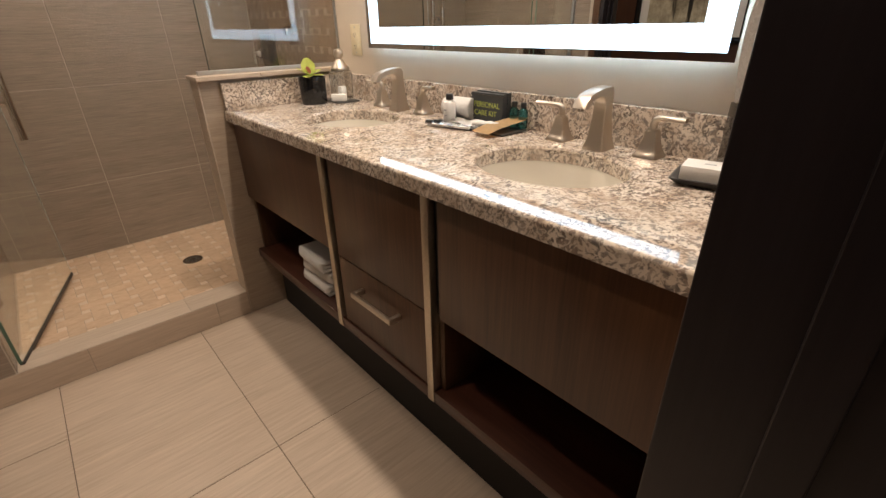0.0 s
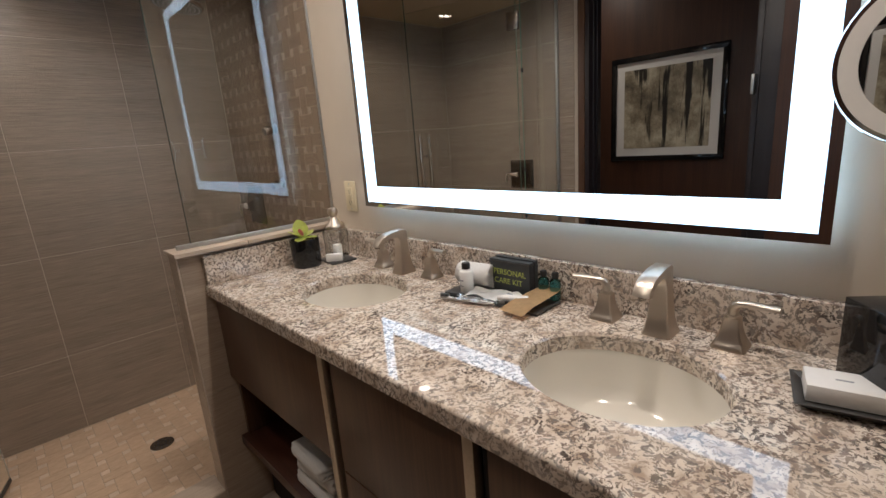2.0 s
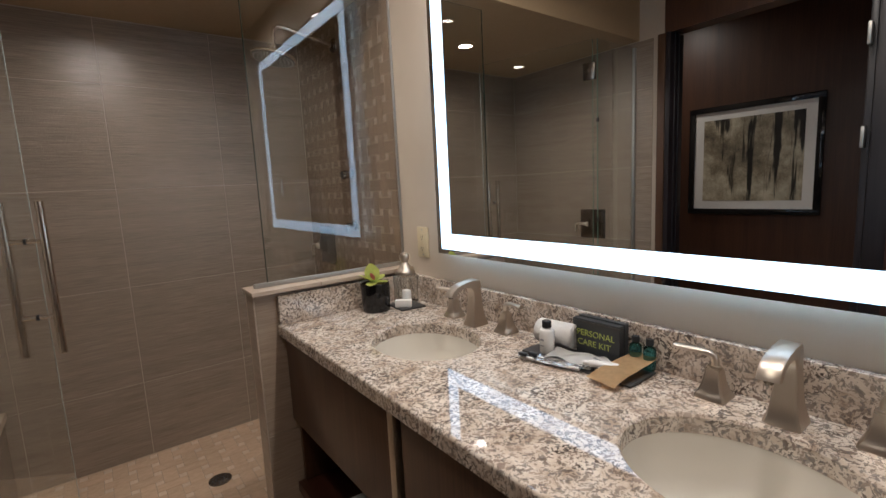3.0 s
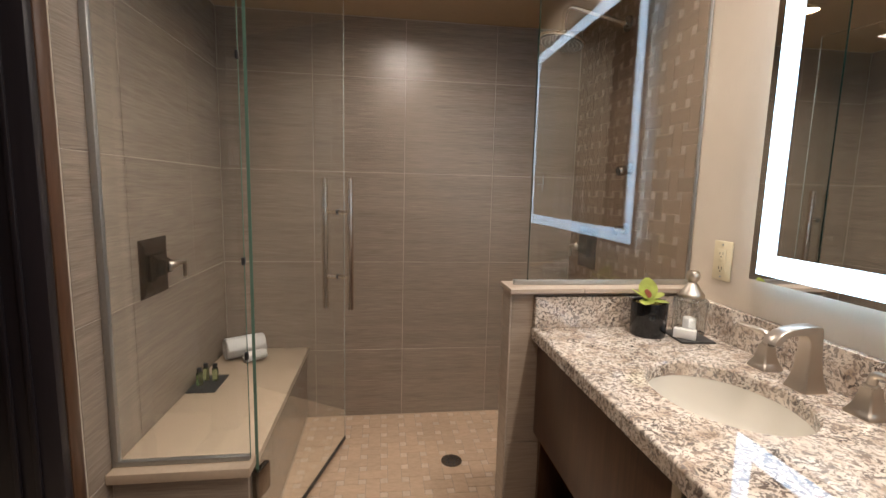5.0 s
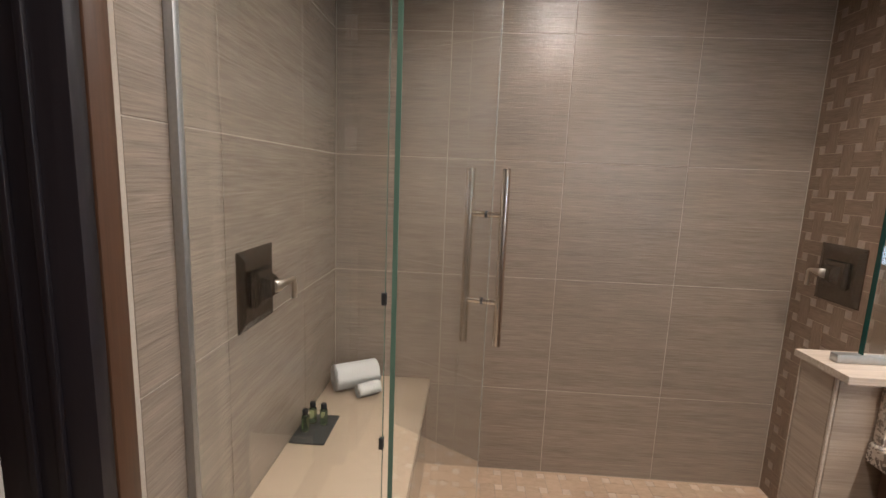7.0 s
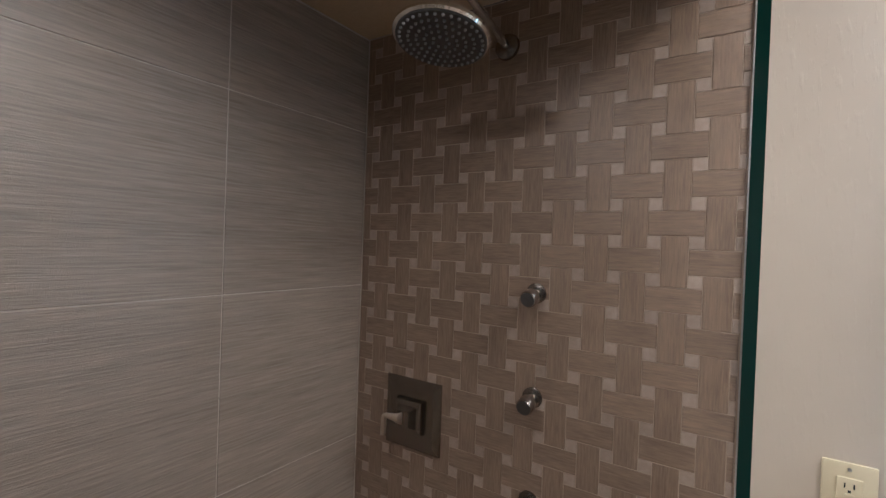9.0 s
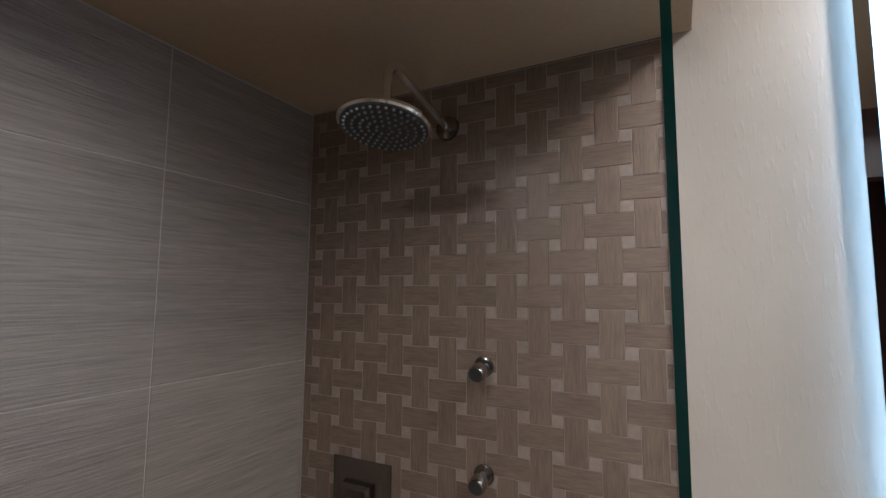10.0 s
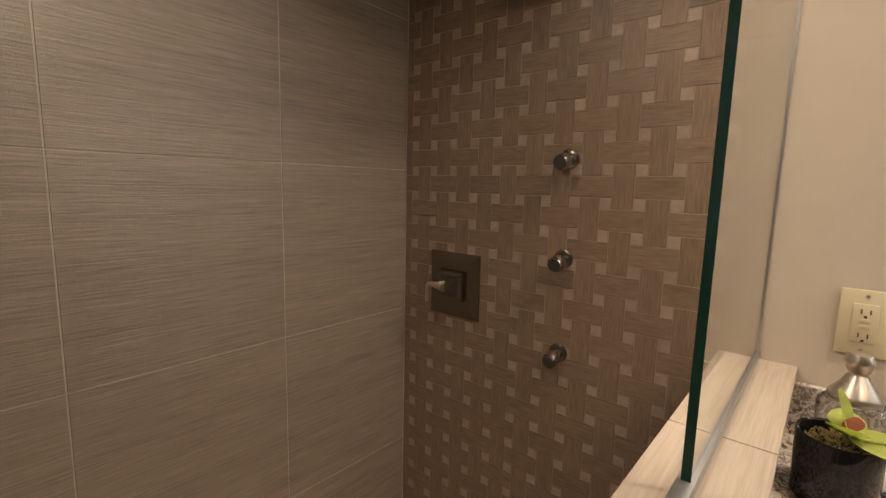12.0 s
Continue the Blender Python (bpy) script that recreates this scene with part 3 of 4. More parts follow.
# door swung inwards; local x runs along the door from its hinge
door = thing("shower_door", "frameless clear glass shower door standing open", "shower door", (HX + 0.012, GY, 0), 74)
DL = 0.735
part("pane", box_bm(0.004, DL, -0.005, 0.005, 0.120, GT), M_glass, door, smooth=False).visible_shadow = False
part("glass_edge", box_bm(DL, DL + 0.001, -0.005, 0.005, 0.120, GT), M_edge_highlight, door, "polished edge with its highlight painted pale", smooth=False)
part("glass_edge", box_bm(0.003, 0.004, -0.005, 0.005, 0.120, GT), M_edge_mid, door, smooth=False)
part("bottom_seal", box_bm(0.01, DL, -0.007, 0.007, 0.104, 0.120, 0.001), M_gasket, door, "dark bottom sweep")
for zz in (0.33, 1.85):
    bm = box_bm(-0.012, 0.055, -0.013, 0.013, zz, zz + 0.09, 0.002)
    part("hinge", bm, M_bronze, door, "square dark nickel hinge")
HB = DL - 0.075
for s in (-1, 1):
    part("handle", tube_bm([(HB, s * 0.060, 0.757), (HB, s * 0.060, 1.322)], 0.0135, 20), M_bar, door, "long round brushed bar handle")
for zz in (0.90, 1.18):
    part("standoff", tube_bm([(HB, -0.060, zz), (HB, 0.060, zz)], 0.009, 16), M_bar, door)
    part("washer", tube_bm([(HB, -0.008, zz), (HB, 0.008, zz)], 0.0115, 16), M_rubber, door)

# ---------- bench ----------
bench = thing("shower_bench", "built-in shower bench with a smooth beige slab", "bench")
part("slab", box_bm(XL + 0.001, HX + 0.010, -0.030, YB - 0.001, BZ - 0.030, BZ, 0.003), M_bench, bench)
part("base", box_bm(XL + 0.001, HX - 0.0016, 0.004, YB - 0.001, 0.10, BZ - 0.030), M_grout, bench, smooth=False)
bench_base = bench.children[-1]

# ---------- shower fittings ----------
def valve(name, at, rz, lever_dir, reach):
    """Square valve plate; local x points out of the wall."""
    v = thing(name, "square dark nickel shower valve with a lever handle", "shower valve", at, rz, "shower valves")
    secs = []
    for x, a in ((0, 0.092), (0.004, 0.092), (0.012, 0.072)):
        secs.append([(x, sx * a, sz * a * 1.05) for sx, sz in ((-1, -1), (1, -1), (1, 1), (-1, 1))])
    part("plate", loft_bm(secs), M_bronze, v, smooth=False)
    secs = [[(x, sx * a, sz * a) for sx, sz in ((-1, -1), (1, -1), (1, 1), (-1, 1))] for x, a in ((0.0122, 0.046), (0.026, 0.042), (0.030, 0.030), (0.050, 0.020))]
    part("hub", loft_bm(secs), M_bronze, v, smooth=False)
    d = lever_dir * reach
    secs = []
    for u, v_, z, hw, hz in ((0.046, 0.0, 0.0, 0.018, 0.017), (0.058, 0.006 * d, 0.002, 0.015, 0.015), (0.064, 0.022 * d, 0.004, 0.011, 0.010), (0.066, 0.046 * d, 0.005, 0.009, 0.0070), (0.0665, 0.056 * d, 0.001, 0.0085, 0.0075)):
        secs.append([(u + hw * 0.6 * math.cos(q), v_, z + hz * math.sin(q)) for q in [2 * math.pi * k / 14 for k in range(14)]])
    part("lever", loft_bm(secs), M_nickel, v, "satin tapered lever")
    part("grip", tube_bm([(0.066, 0.054 * d, 0.004), (0.066, 0.0575 * d, -0.012), (0.065, 0.0585 * d, -0.050)], 0.0070), M_nickel, v, "satin drop grip")
    return v


valve("shower_valve", (-0.0005, 0.791, 1.022), 180, -1, 0.9)
valve("shower_valve", (XL + 0.0005, 0.312, 1.005), 0, 1, 1.5)
for zz in (1.386, 1.142, 0.898):
    j = thing("body_jet", "small round chrome body spray jet", "shower jet", (-0.0005, 0.446, zz), group="body jets")
    my = Matrix.Rotation(math.pi / 2, 4, "Y").inverted()
    part("flange", lathe_rot((0, 0, 0), [(0.024, 0), (0.024, 0.004), (0.018, 0.008)], 24, my), M_bronze, j)
    part("nozzle", lathe_rot((-0.008, 0, 0), [(0.013, 0), (0.013, 0.012), (0.018, 0.016), (0.0195, 0.024), (0.0195, 0.042), (0.017, 0.046)], 24, Matrix.Rotation(radians(-14), 4, "Y") @ my), M_dark_chrome, j)
    part("face", lathe_rot((-0.008, 0, 0), [(0.0165, 0.0462), (0.0165, 0.0472)], 24, Matrix.Rotation(radians(-14), 4, "Y") @ my), M_face, j, "dark rubber face")

sh = thing("rain_shower", "round chrome rain shower head on a bent arm", "shower head", (-0.0005, 0.545, 1.978))
my = Matrix.Rotation(-math.pi / 2, 4, "Y")
part("flange", lathe_rot((0, 0, 0), [(0.032, 0), (0.030, 0.008), (0.016, 0.014)], 28, my), M_bronze, sh)
part("arm", tube_bm([(-0.005, 0, 0), (-0.12, 0, 0.024), (-0.22, 0, 0.044), (-0.250, 0, 0.047), (-0.268, 0, 0.038), (-0.277, 0, 0.018), (-0.279, 0, -0.055)], 0.0095), M_chrome, sh)
part("ball_joint", lathe_rot((-0.279, 0, -0.060), [(0.010, 0), (0.016, 0.006), (0.017, 0.014), (0.012, 0.022)], 24), M_chrome, sh)
tilt = Matrix.Rotation(radians(11), 4, "Y")
part("head", lathe_rot((-0.285, 0, -0.094), [(0.092, 0), (0.096, 0.004), (0.096, 0.010), (0.06, 0.020), (0.022, 0.030), (0.018, 0.042)], 48, tilt), M_chrome, sh)
bmf = lathe_rot((-0.285, 0, -0.094), [(0.089, -0.002), (0.089, 0.001)], 48, tilt)
fc = part("face", bmf, M_face, sh, "dark face with rows of nozzles")
bm = bmesh.new()
for ring in range(1, 6):
    for k in range(ring * 7):
        a = 2 * math.pi * k / (ring * 7)
        r = ring * 0.0162
        t = lathe_bm([(0.0026, -0.0055), (0.0032, -0.002)], 6)
        merge(bm, t, Matrix.Translation((-0.285, 0, -0.094)) @ tilt @ Matrix.Translation((r * math.cos(a), r * math.sin(a), 0)))
part("nozzle_field", bm, M_alu, fc, "rows of pale nozzles")["kind"] = "stuff"

dr = thing("floor_drain", "round dark perforated metal floor drain", "drain", (-0.685, 0.550, SF + 0.001))
part("ring", lathe_bm([(0.046, 0), (0.046, 0.003), (0.040, 0.0042), (0.006, 0.0042)], 36), M_bronze, dr)
bm = bmesh.new()
for k in range(10):
    a = 2 * math.pi * k / 10
    for r in (0.017, 0.030):
        box_bm(r * math.cos(a) - 0.0035, r * math.cos(a) + 0.0035, r * math.sin(a) - 0.0035, r * math.sin(a) + 0.0035, 0.0043, 0.0046, 0, 2, bm)
part("slots", bm, M_slot, dr)

# ---------- lamps ----------
for nm, lx, ly, watts in LAMPS:
    lz = HT if lx < XL else H if ly > YSOF else HR
    f = thing("downlight", "small round recessed ceiling downlight glowing warm; room and passage ones are added fill", "downlight", (lx, ly, lz), group="downlights")
    part("trim_ring", lathe_bm([(0.040, -0.012), (0.042, -0.004), (0.060, -0.003), (0.060, 0.0)], 32, False), M_ceiling, f)
    part("lens", lathe_bm([(0.039, -0.0065), (0.039, -0.003)], 28), M_lamp, f, "glowing warm lens", smooth=False)
    L = bpy.data.lights.new(nm + "_light", "AREA")
    L.shape, L.size, L.energy, L.color = "DISK", 0.076, watts, WARM
    L.spread = radians(160)
    lo = new(nm + "_light", L)
    lo.location = (lx, ly, lz - 0.008)

# ---------- things on the counter ----------
Z = CT + 0.0008
tl = thing("magnifying_mirror", "round chrome-rimmed magnifying mirror with a lit ring on a wall arm", "mirror", (-0.15, -1.625, 1.338), -14)
rot = Matrix.Rotation(-math.pi / 2, 4, "Y")
part("rim", lathe_rot((0, 0, 0), [(0.104, -0.012), (0.109, -0.004), (0.109, 0.008), (0.105, 0.013), (0.100, 0.013)], 56, rot), M_chrome, tl)
part("ring", lathe_rot((0, 0, 0), [(0.0995, 0.0125), (0.0995, 0.0138), (0.078, 0.0138), (0.078, 0.0125)], 56, rot), M_white, tl, "frosted white ring")
part("mirror_disc", lathe_rot((0, 0, 0), [(0.0775, 0.0126), (0.0775, 0.0136)], 56, rot), M_mirror, tl)
part("arm", tube_bm([(0.012, 0, 0), (0.06, 0.01, 0), (0.09, 0.02, -0.005)], 0.008), M_chrome, tl)
part("arm", tube_bm([(0.09, 0.02, -0.03), (0.09, 0.02, 0.03)], 0.011), M_chrome, tl)

vase = thing("flower_pot", "black glossy pot with an artificial lime orchid bloom", "flower pot", (-0.210, -0.094, Z))
part("pot", lathe_bm([(0.048, 0), (0.050, 0.004), (0.0515, 0.098), (0.0505, 0.101), (0.0465, 0.099), (0.0455, 0.085)], 44, False, 1.0, 1.0), M_black, vase)
part("base", lathe_bm([(0.0475, 0.0), (0.0465, 0.084)], 32), M_black, vase)
rnd = random.Random(4)
bm = bmesh.new()
for k in range(220):
    a, r = rnd.random() * 6.283, 0.042 * math.sqrt(rnd.random())
    p = Vector((r * math.cos(a), r * math.sin(a), 0.083))
    d = Vector((rnd.uniform(-1, 1), rnd.uniform(-1, 1), rnd.uniform(0.1, 0.9))) * 0.012
    merge(bm, tube_bm([p, p + d * 0.5 + Vector((0, 0, 0.002)), p + d], 0.0008, 4))
part("moss", bm, M_moss, vase, "dry yellow moss")["kind"] = "stuff"


def petal_bm(length, width, cup):
    bm = bmesh.new()
    rows = []
    for i in range(9):
        u = i / 8
        w = width * math.sin(math.pi * (0.06 + 0.90 * u)) ** 0.75
        rows.append([bm.verts.new((length * u, w * (j / 2 - 1), cup * u * u + 0.18 * abs(j / 2 - 1) * w + 0.0015)) for j in range(5)])
    for a, b in zip(rows, rows[1:]):
        for j in range(4):
            bm.faces.new((a[j], a[j + 1], b[j + 1], b[j]))
    bmesh.ops.solidify(bm, geom=bm.faces[:], thickness=0.0012)
    return bm


for ang, tilt_, ln, wd in ((80, 66, 0.066, 0.028), (10, 12, 0.056, 0.022), (-60, -4, 0.060, 0.020), (165, 24, 0.056, 0.024), (232, -8, 0.062, 0.020)):
    b2 = petal_bm(ln, wd, 0.006)
    bmesh.ops.transform(b2, matrix=Matrix.Translation((-0.012, -0.01, 0.106)) @ Matrix.Rotation(radians(ang), 4, "Z") @ Matrix.Rotation(radians(-tilt_), 4, "Y"), verts=b2.verts[:])
    part("petal", b2, M_petal, vase, "yellow-green petal")
b2 = petal_bm(0.026, 0.013, 0.010)
bmesh.ops.transform(b2, matrix=Matrix.Translation((-0.012, -0.01, 0.112)) @ Matrix.Rotation(radians(200), 4, "Z") @ Matrix.Rotation(radians(-50), 4, "Y"), verts=b2.verts[:])
part("lip", b2, M_pink, vase, "pink flower lip")

tray = thing("tray", "small square slate tray holding a jar", "tray", (-0.108, -0.128, Z), -6)
part("plate", box_bm(-0.046, 0.052, -0.062, 0.056, 0, 0.006, 0.002), M_slate, tray)
jar = thing("apothecary_jar", "clear glass jar with a domed brushed nickel lid", "jar", (-0.090, -0.110, Z + 0.0065))
part("glass", lathe_bm([(0.0348, 0.0000), (0.0441, 0.0044), (0.0452, 0.0600), (0.0476, 0.0927), (0.0464, 0.1025), (0.0394, 0.1090), (0.0371, 0.1090), (0.0441, 0.1003), (0.0423, 0.0600), (0.0418, 0.0065)], 44, False), M_jar, jar).visible_shadow = False
part("lid", lathe_bm([(0.0441, 0.1101), (0.0452, 0.1155), (0.0418, 0.1221), (0.0302, 0.1330), (0.0209, 0.1461), (0.0151, 0.1526), (0.0151, 0.1559), (0.0197, 0.1602), (0.0238, 0.1690), (0.0238, 0.1777), (0.0186, 0.1864), (0.0070, 0.1897)], 44), M_nickel, jar, "brushed nickel domed lid with a ball knob")
part("contents", box_bm(-0.012, 0.014, -0.016, 0.016, 0.008, 0.050, 0.006), M_white, jar, "white cotton packets")
for piece_ in jar.children:
    if piece_.name.startswith("lid"):
        piece_.scale = (0.80, 0.80, 1.0)
so = thing("soap_box", "small white boxed soap bar", "soap", (-0.132, -0.154, Z + 0.0065), 48)
part("carton", box_bm(-0.012, 0.012, -0.029, 0.029, 0, 0.026, 0.0015), M_white, so)

# toiletries between the taps
ty = thing("toiletry_tray", "dark rectangular toiletry tray", "tray", (-0.095, -0.895, Z), 0)
part("plate", box_bm(-0.055, 0.050, -0.150, 0.150, 0, 0.006, 0.002), M_slate, ty)


def roll_bm(radius, length, turns=3):
    """A rolled cloth along y with a spiral end."""
    n, bm = 26, bmesh.new()
    pts = []
    for i in range(n * turns + 1):
        a = 2 * math.pi * i / n
        r = radius * (0.25 + 0.75 * i / (n * turns))
        pts.append((r * math.cos(a), r * math.sin(a)))
    rows = [[bm.verts.new((x, y, z)) for x, z in pts] for y in (-length / 2, -length / 2 + 0.006, 0, length / 2 - 0.006, length / 2)]
    for a, b in zip(rows, rows[1:]):
        for i in range(len(pts) - 1):
            bm.faces.new((a[i], a[i + 1], b[i + 1], b[i]))
    bmesh.ops.solidify(bm, geom=bm.faces[:], thickness=radius * 0.16)
    core = lathe_bm([(radius * 0.90, -length / 2 + 0.004), (radius * 0.90, length / 2 - 0.004)], 24)
    merge(bm, core, Matrix.Rotation(math.pi / 2, 4, "X"))
    return bm


rl = thing("rolled_washcloth", "white terry washcloth rolled up", "towel", (-0.070, -0.797, Z + 0.0065), 6)
part("roll", roll_bm(0.034, 0.11), M_towel, rl).location = (0, 0, 0.037)


def bottle(at, h, r, m, cap, label, group="bottles", neck=0.5):
    b = thing("toiletry_bottle", label, "bottle", at, 0, group)
    part("body", lathe_bm([(r * 0.9, 0), (r, h * 0.03), (r, h * 0.66), (r * 0.9, h * 0.72), (r * neck, h * 0.77), (r * neck, h * 0.80)], 28), m, b)
    part("cap", lathe_bm([(r * neck * 1.25, h * 0.80), (r * neck * 1.25, h * 0.97), (r * neck * 1.05, h)], 24), cap, b, "black cap")
    return b


bt = bottle((-0.120, -0.803, Z + 0.0065), 0.082, 0.0185, M_white, M_rubber, "white lotion bottle with a black cap")
part("print", box_bm(-0.0192, -0.0184, -0.005, 0.005, 0.034, 0.038), M_grey_print, bt, smooth=False)
part("print", box_bm(-0.0192, -0.0184, -0.006, 0.006, 0.020, 0.022), M_grey_print, bt, smooth=False)
for dy in (-0.995, -1.028):
    bottle((-0.044, dy, Z + 0.0065), 0.070, 0.0135, M_teal, M_rubber, "small teal translucent bottle with a dark cap")

kit = thing("personal_care_kit", "dark carton with yellow and grey lettering", "carton", (-0.048, -0.902, Z + 0.0065), 0)
part("carton", box_bm(-0.014, 0.004, -0.064, 0.064, 0, 0.086, 0.001), M_box, kit, smooth=False)
part("carton", box_bm(0.0055, 0.021, -0.066, 0.060, 0, 0.089, 0.001), M_box, kit, "plain dark carton behind", smooth=False)
part("lid_edge", box_bm(-0.0153, 0.0048, -0.0645, 0.0645, 0.078, 0.0815), M_slate, kit, smooth=False)


def lettering(text, size, m, parent, at, rot):
    cu = bpy.data.curves.new("lettering", "FONT")
    cu.body, cu.size, cu.extrude, cu.align_x = text, size, 0.0003, "CENTER"
    tmp = bpy.data.objects.new("lettering", cu)
    me = bpy.data.meshes.new_from_object(tmp)
    bpy.data.objects.remove(tmp)
    me.materials.append(m)
    ob = new("lettering", me)
    ob.parent = parent
    ob.matrix_basis = pose(*at, *rot)
    return ob


lettering("PERSONAL", 0.0215, M_letter, kit, (-0.0146, 0.0, 0.046), (90, 0, -90))
lettering("CARE KIT", 0.0215, M_letter, kit, (-0.0146, 0.004, 0.022), (90, 0, -90))


def sheet_bm(w, l, thick, wave, seed, nx=10, ny=14):
    r = random.Random(seed)
    ph = [r.uniform(0, 6) for _ in range(4)]
    bm = bmesh.new()
    rows = [[bm.verts.new(((i / nx - 0.5) * w, (j / ny - 0.5) * l, thick + wave * (1 + math.sin(ph[0] + 5 * i / nx) * math.sin(ph[1] + 6 * j / ny)) + wave * 0.6 * math.sin(ph[2] + 9 * j / ny + 3 * i / nx))) for j in range(ny + 1)] for i in range(nx + 1)]
    for a, b in zip(rows, rows[1:]):
        for j in range(ny):
            bm.faces.new((a[j], a[j + 1], b[j + 1], b[j]))
    bmesh.ops.solidify(bm, geom=bm.faces[:], thickness=thick)
    return bm


pk = thing("paper_packet", "crumpled white paper packet", "packet", (-0.118, -0.878, Z + 0.007), 12)
part("paper", sheet_bm(0.070, 0.115, 0.003, 0.005, 3), M_white, pk)
pk = thing("paper_packet", "white sachet with small print", "packet", (-0.105, -0.945, Z + 0.007), -20)
part("paper", sheet_bm(0.050, 0.085, 0.004, 0.004, 5), M_white, pk)
part("print", box_bm(-0.004, 0.003, -0.024, 0.024, 0.0115, 0.0122), M_grey_print, pk, smooth=False)
tb = thing("toothpaste_tube", "small white toothpaste tube", "tube", (-0.120, -0.965, Z + 0.013), 30)
part("tube", loft_bm([[(w * math.cos(q), y, 0.008 + t * math.sin(q)) for q in [2 * math.pi * j / 16 for j in range(16)]] for y, w, t in ((-0.042, 0.011, 0.001), (-0.03, 0.0105, 0.004), (0.02, 0.009, 0.008), (0.030, 0.0085, 0.0085), (0.034, 0.005, 0.005))]), M_white, tb)
part("cap", lathe_rot((0, 0.034, 0.008), [(0.006, 0), (0.006, 0.012)], 16, Matrix.Rotation(-math.pi / 2, 4, "X")), M_white, tb)
kp = thing("kraft_pouch", "tan kraft paper pouch with a curled flap", "pouch", (-0.112, -1.005, Z + 0.0065), -6)
bm = bmesh.new()
rows = []
for i in range(15):
    u = i / 14
    rows.append([bm.verts.new(((u - 0.5) * 0.150, (j / 4 - 0.5) * (0.072 - 0.01 * u), 0.004 + 0.026 * math.sin(math.pi * min(1, u * 1.1)) * 0.5 + 0.060 * max(0, u - 0.45) ** 1.4)) for j in range(5)])
for a, b in zip(rows, rows[1:]):
    for j in range(4):
        bm.faces.new((a[j], a[j + 1], b[j + 1], b[j]))
bmesh.ops.solidify(bm, geom=bm.faces[:], thickness=0.004)
part("paper", bm, M_kraft, kp)
for dx, lab in ((0.0, "blue and white toothbrush in clear film"), (0.018, "white toothbrush in clear film")):
    br = thing("toothbrush", lab, "toothbrush", (-0.172 + dx, -0.850 - dx, Z + 0.001), 14)
    part("stick", loft_bm([[(w * math.cos(q), y, 0.006 + 0.004 * math.sin(q)) for q in [2 * math.pi * j / 10 for j in range(10)]] for y, w in ((-0.075, 0.004), (-0.02, 0.0055), (0.03, 0.003), (0.055, 0.0035), (0.075, 0.005))]), M_white, br)
    part("wrapper", sheet_bm(0.024, 0.165, 0.0012, 0.003, 9, 6, 20), M_film, br, "crinkled clear film").location = (0, 0, 0.006)
    part("bristles", box_bm(-0.005, 0.005, 0.056, 0.078, 0.010, 0.018, 0.001), M_box, br, "dark blue bristles")

# soap dish and tissue box
sd = thing("soap_dish", "square dark slate soap dish", "soap dish", (-0.170, -1.578, Z), 12)
secs = [[(sx * a, sy * a * 1.1, z) for sx, sy in ((-1, -1), (1, -1), (1, 1), (-1, 1))] for z, a in ((0, 0.038), (0.004, 0.042), (0.014, 0.054), (0.014, 0.050), (0.007, 0.040))]
part("dish", loft_bm(secs), M_slate, sd, smooth=False)
sp = thing("soap_box", "white boxed soap bar on the slate dish", "soap", (-0.170, -1.578, Z + 0.0085), 12)
part("carton", box_bm(-0.031, 0.031, -0.045, 0.045, 0, 0.026, 0.0015), M_white, sp)
part("print", box_bm(-0.002, 0.002, -0.010, 0.010, 0.0261, 0.0264), M_grey_print, sp, smooth=False)
ts = thing("tissue_box_cover", "glossy black cube tissue box cover", "tissue box", (-0.108, -1.642, Z), 38)
part("cover", box_bm(-0.057, 0.057, -0.057, 0.057, 0, 0.138, 0.002), M_black, ts)
part("tissue", loft_bm([[(r * math.cos(q) + dx, r * 0.5 * math.sin(q), z) for q in [2 * math.pi * j / 12 for j in range(12)]] for z, r, dx in ((0.139, 0.018, 0), (0.16, 0.022, 0.003), (0.185, 0.028, -0.006), (0.20, 0.012, 0.006))]), M_white, ts, "white tissue pulled up")

# towel on the end wall
tw = thing("hand_towel", "white hand towel hanging from a wall ring", "towel", (-0.375, YE, 0.055))
bm = bmesh.new()
rows = []
for i in range(23):
    u = i / 22 - 0.5
    rows.append([bm.verts.new((u * (0.20 + 0.05 * (1 - j / 20)), 0.045 + 0.016 * math.sin(u * 21) * (0.3 + 0.7 * (1 - j / 20)) + 0.01 * math.sin(j * 0.35), 1.00 + 0.012 * math.sin(u * 9) * (1 - j / 20) + 0.365 * j / 20)) for j in range(21)])
for a, b in zip(rows, rows[1:]):
    for j in range(20):
        bm.faces.new((a[j], a[j + 1], b[j + 1], b[j]))
bmesh.ops.solidify(bm, geom=bm.faces[:], thickness=0.016)
part("cloth", bm, M_towel, tw)
rg = thing("towel_ring", "chrome towel ring on the wall", "towel ring", (-0.40, YE, 1.46))
part("plate", box_bm(-0.025, 0.025, 0.001, 0.010, -0.025, 0.025, 0.002), M_chrome, rg)
part("bar", tube_bm([(0, 0.010, 0), (0, 0.05, 0), (-0.09, 0.05, -0.02), (-0.09, 0.05, -0.05), (0.09, 0.05, -0.05), (0.09, 0.05, -0.02), (0, 0.05, 0)], 0.006), M_chrome, rg)

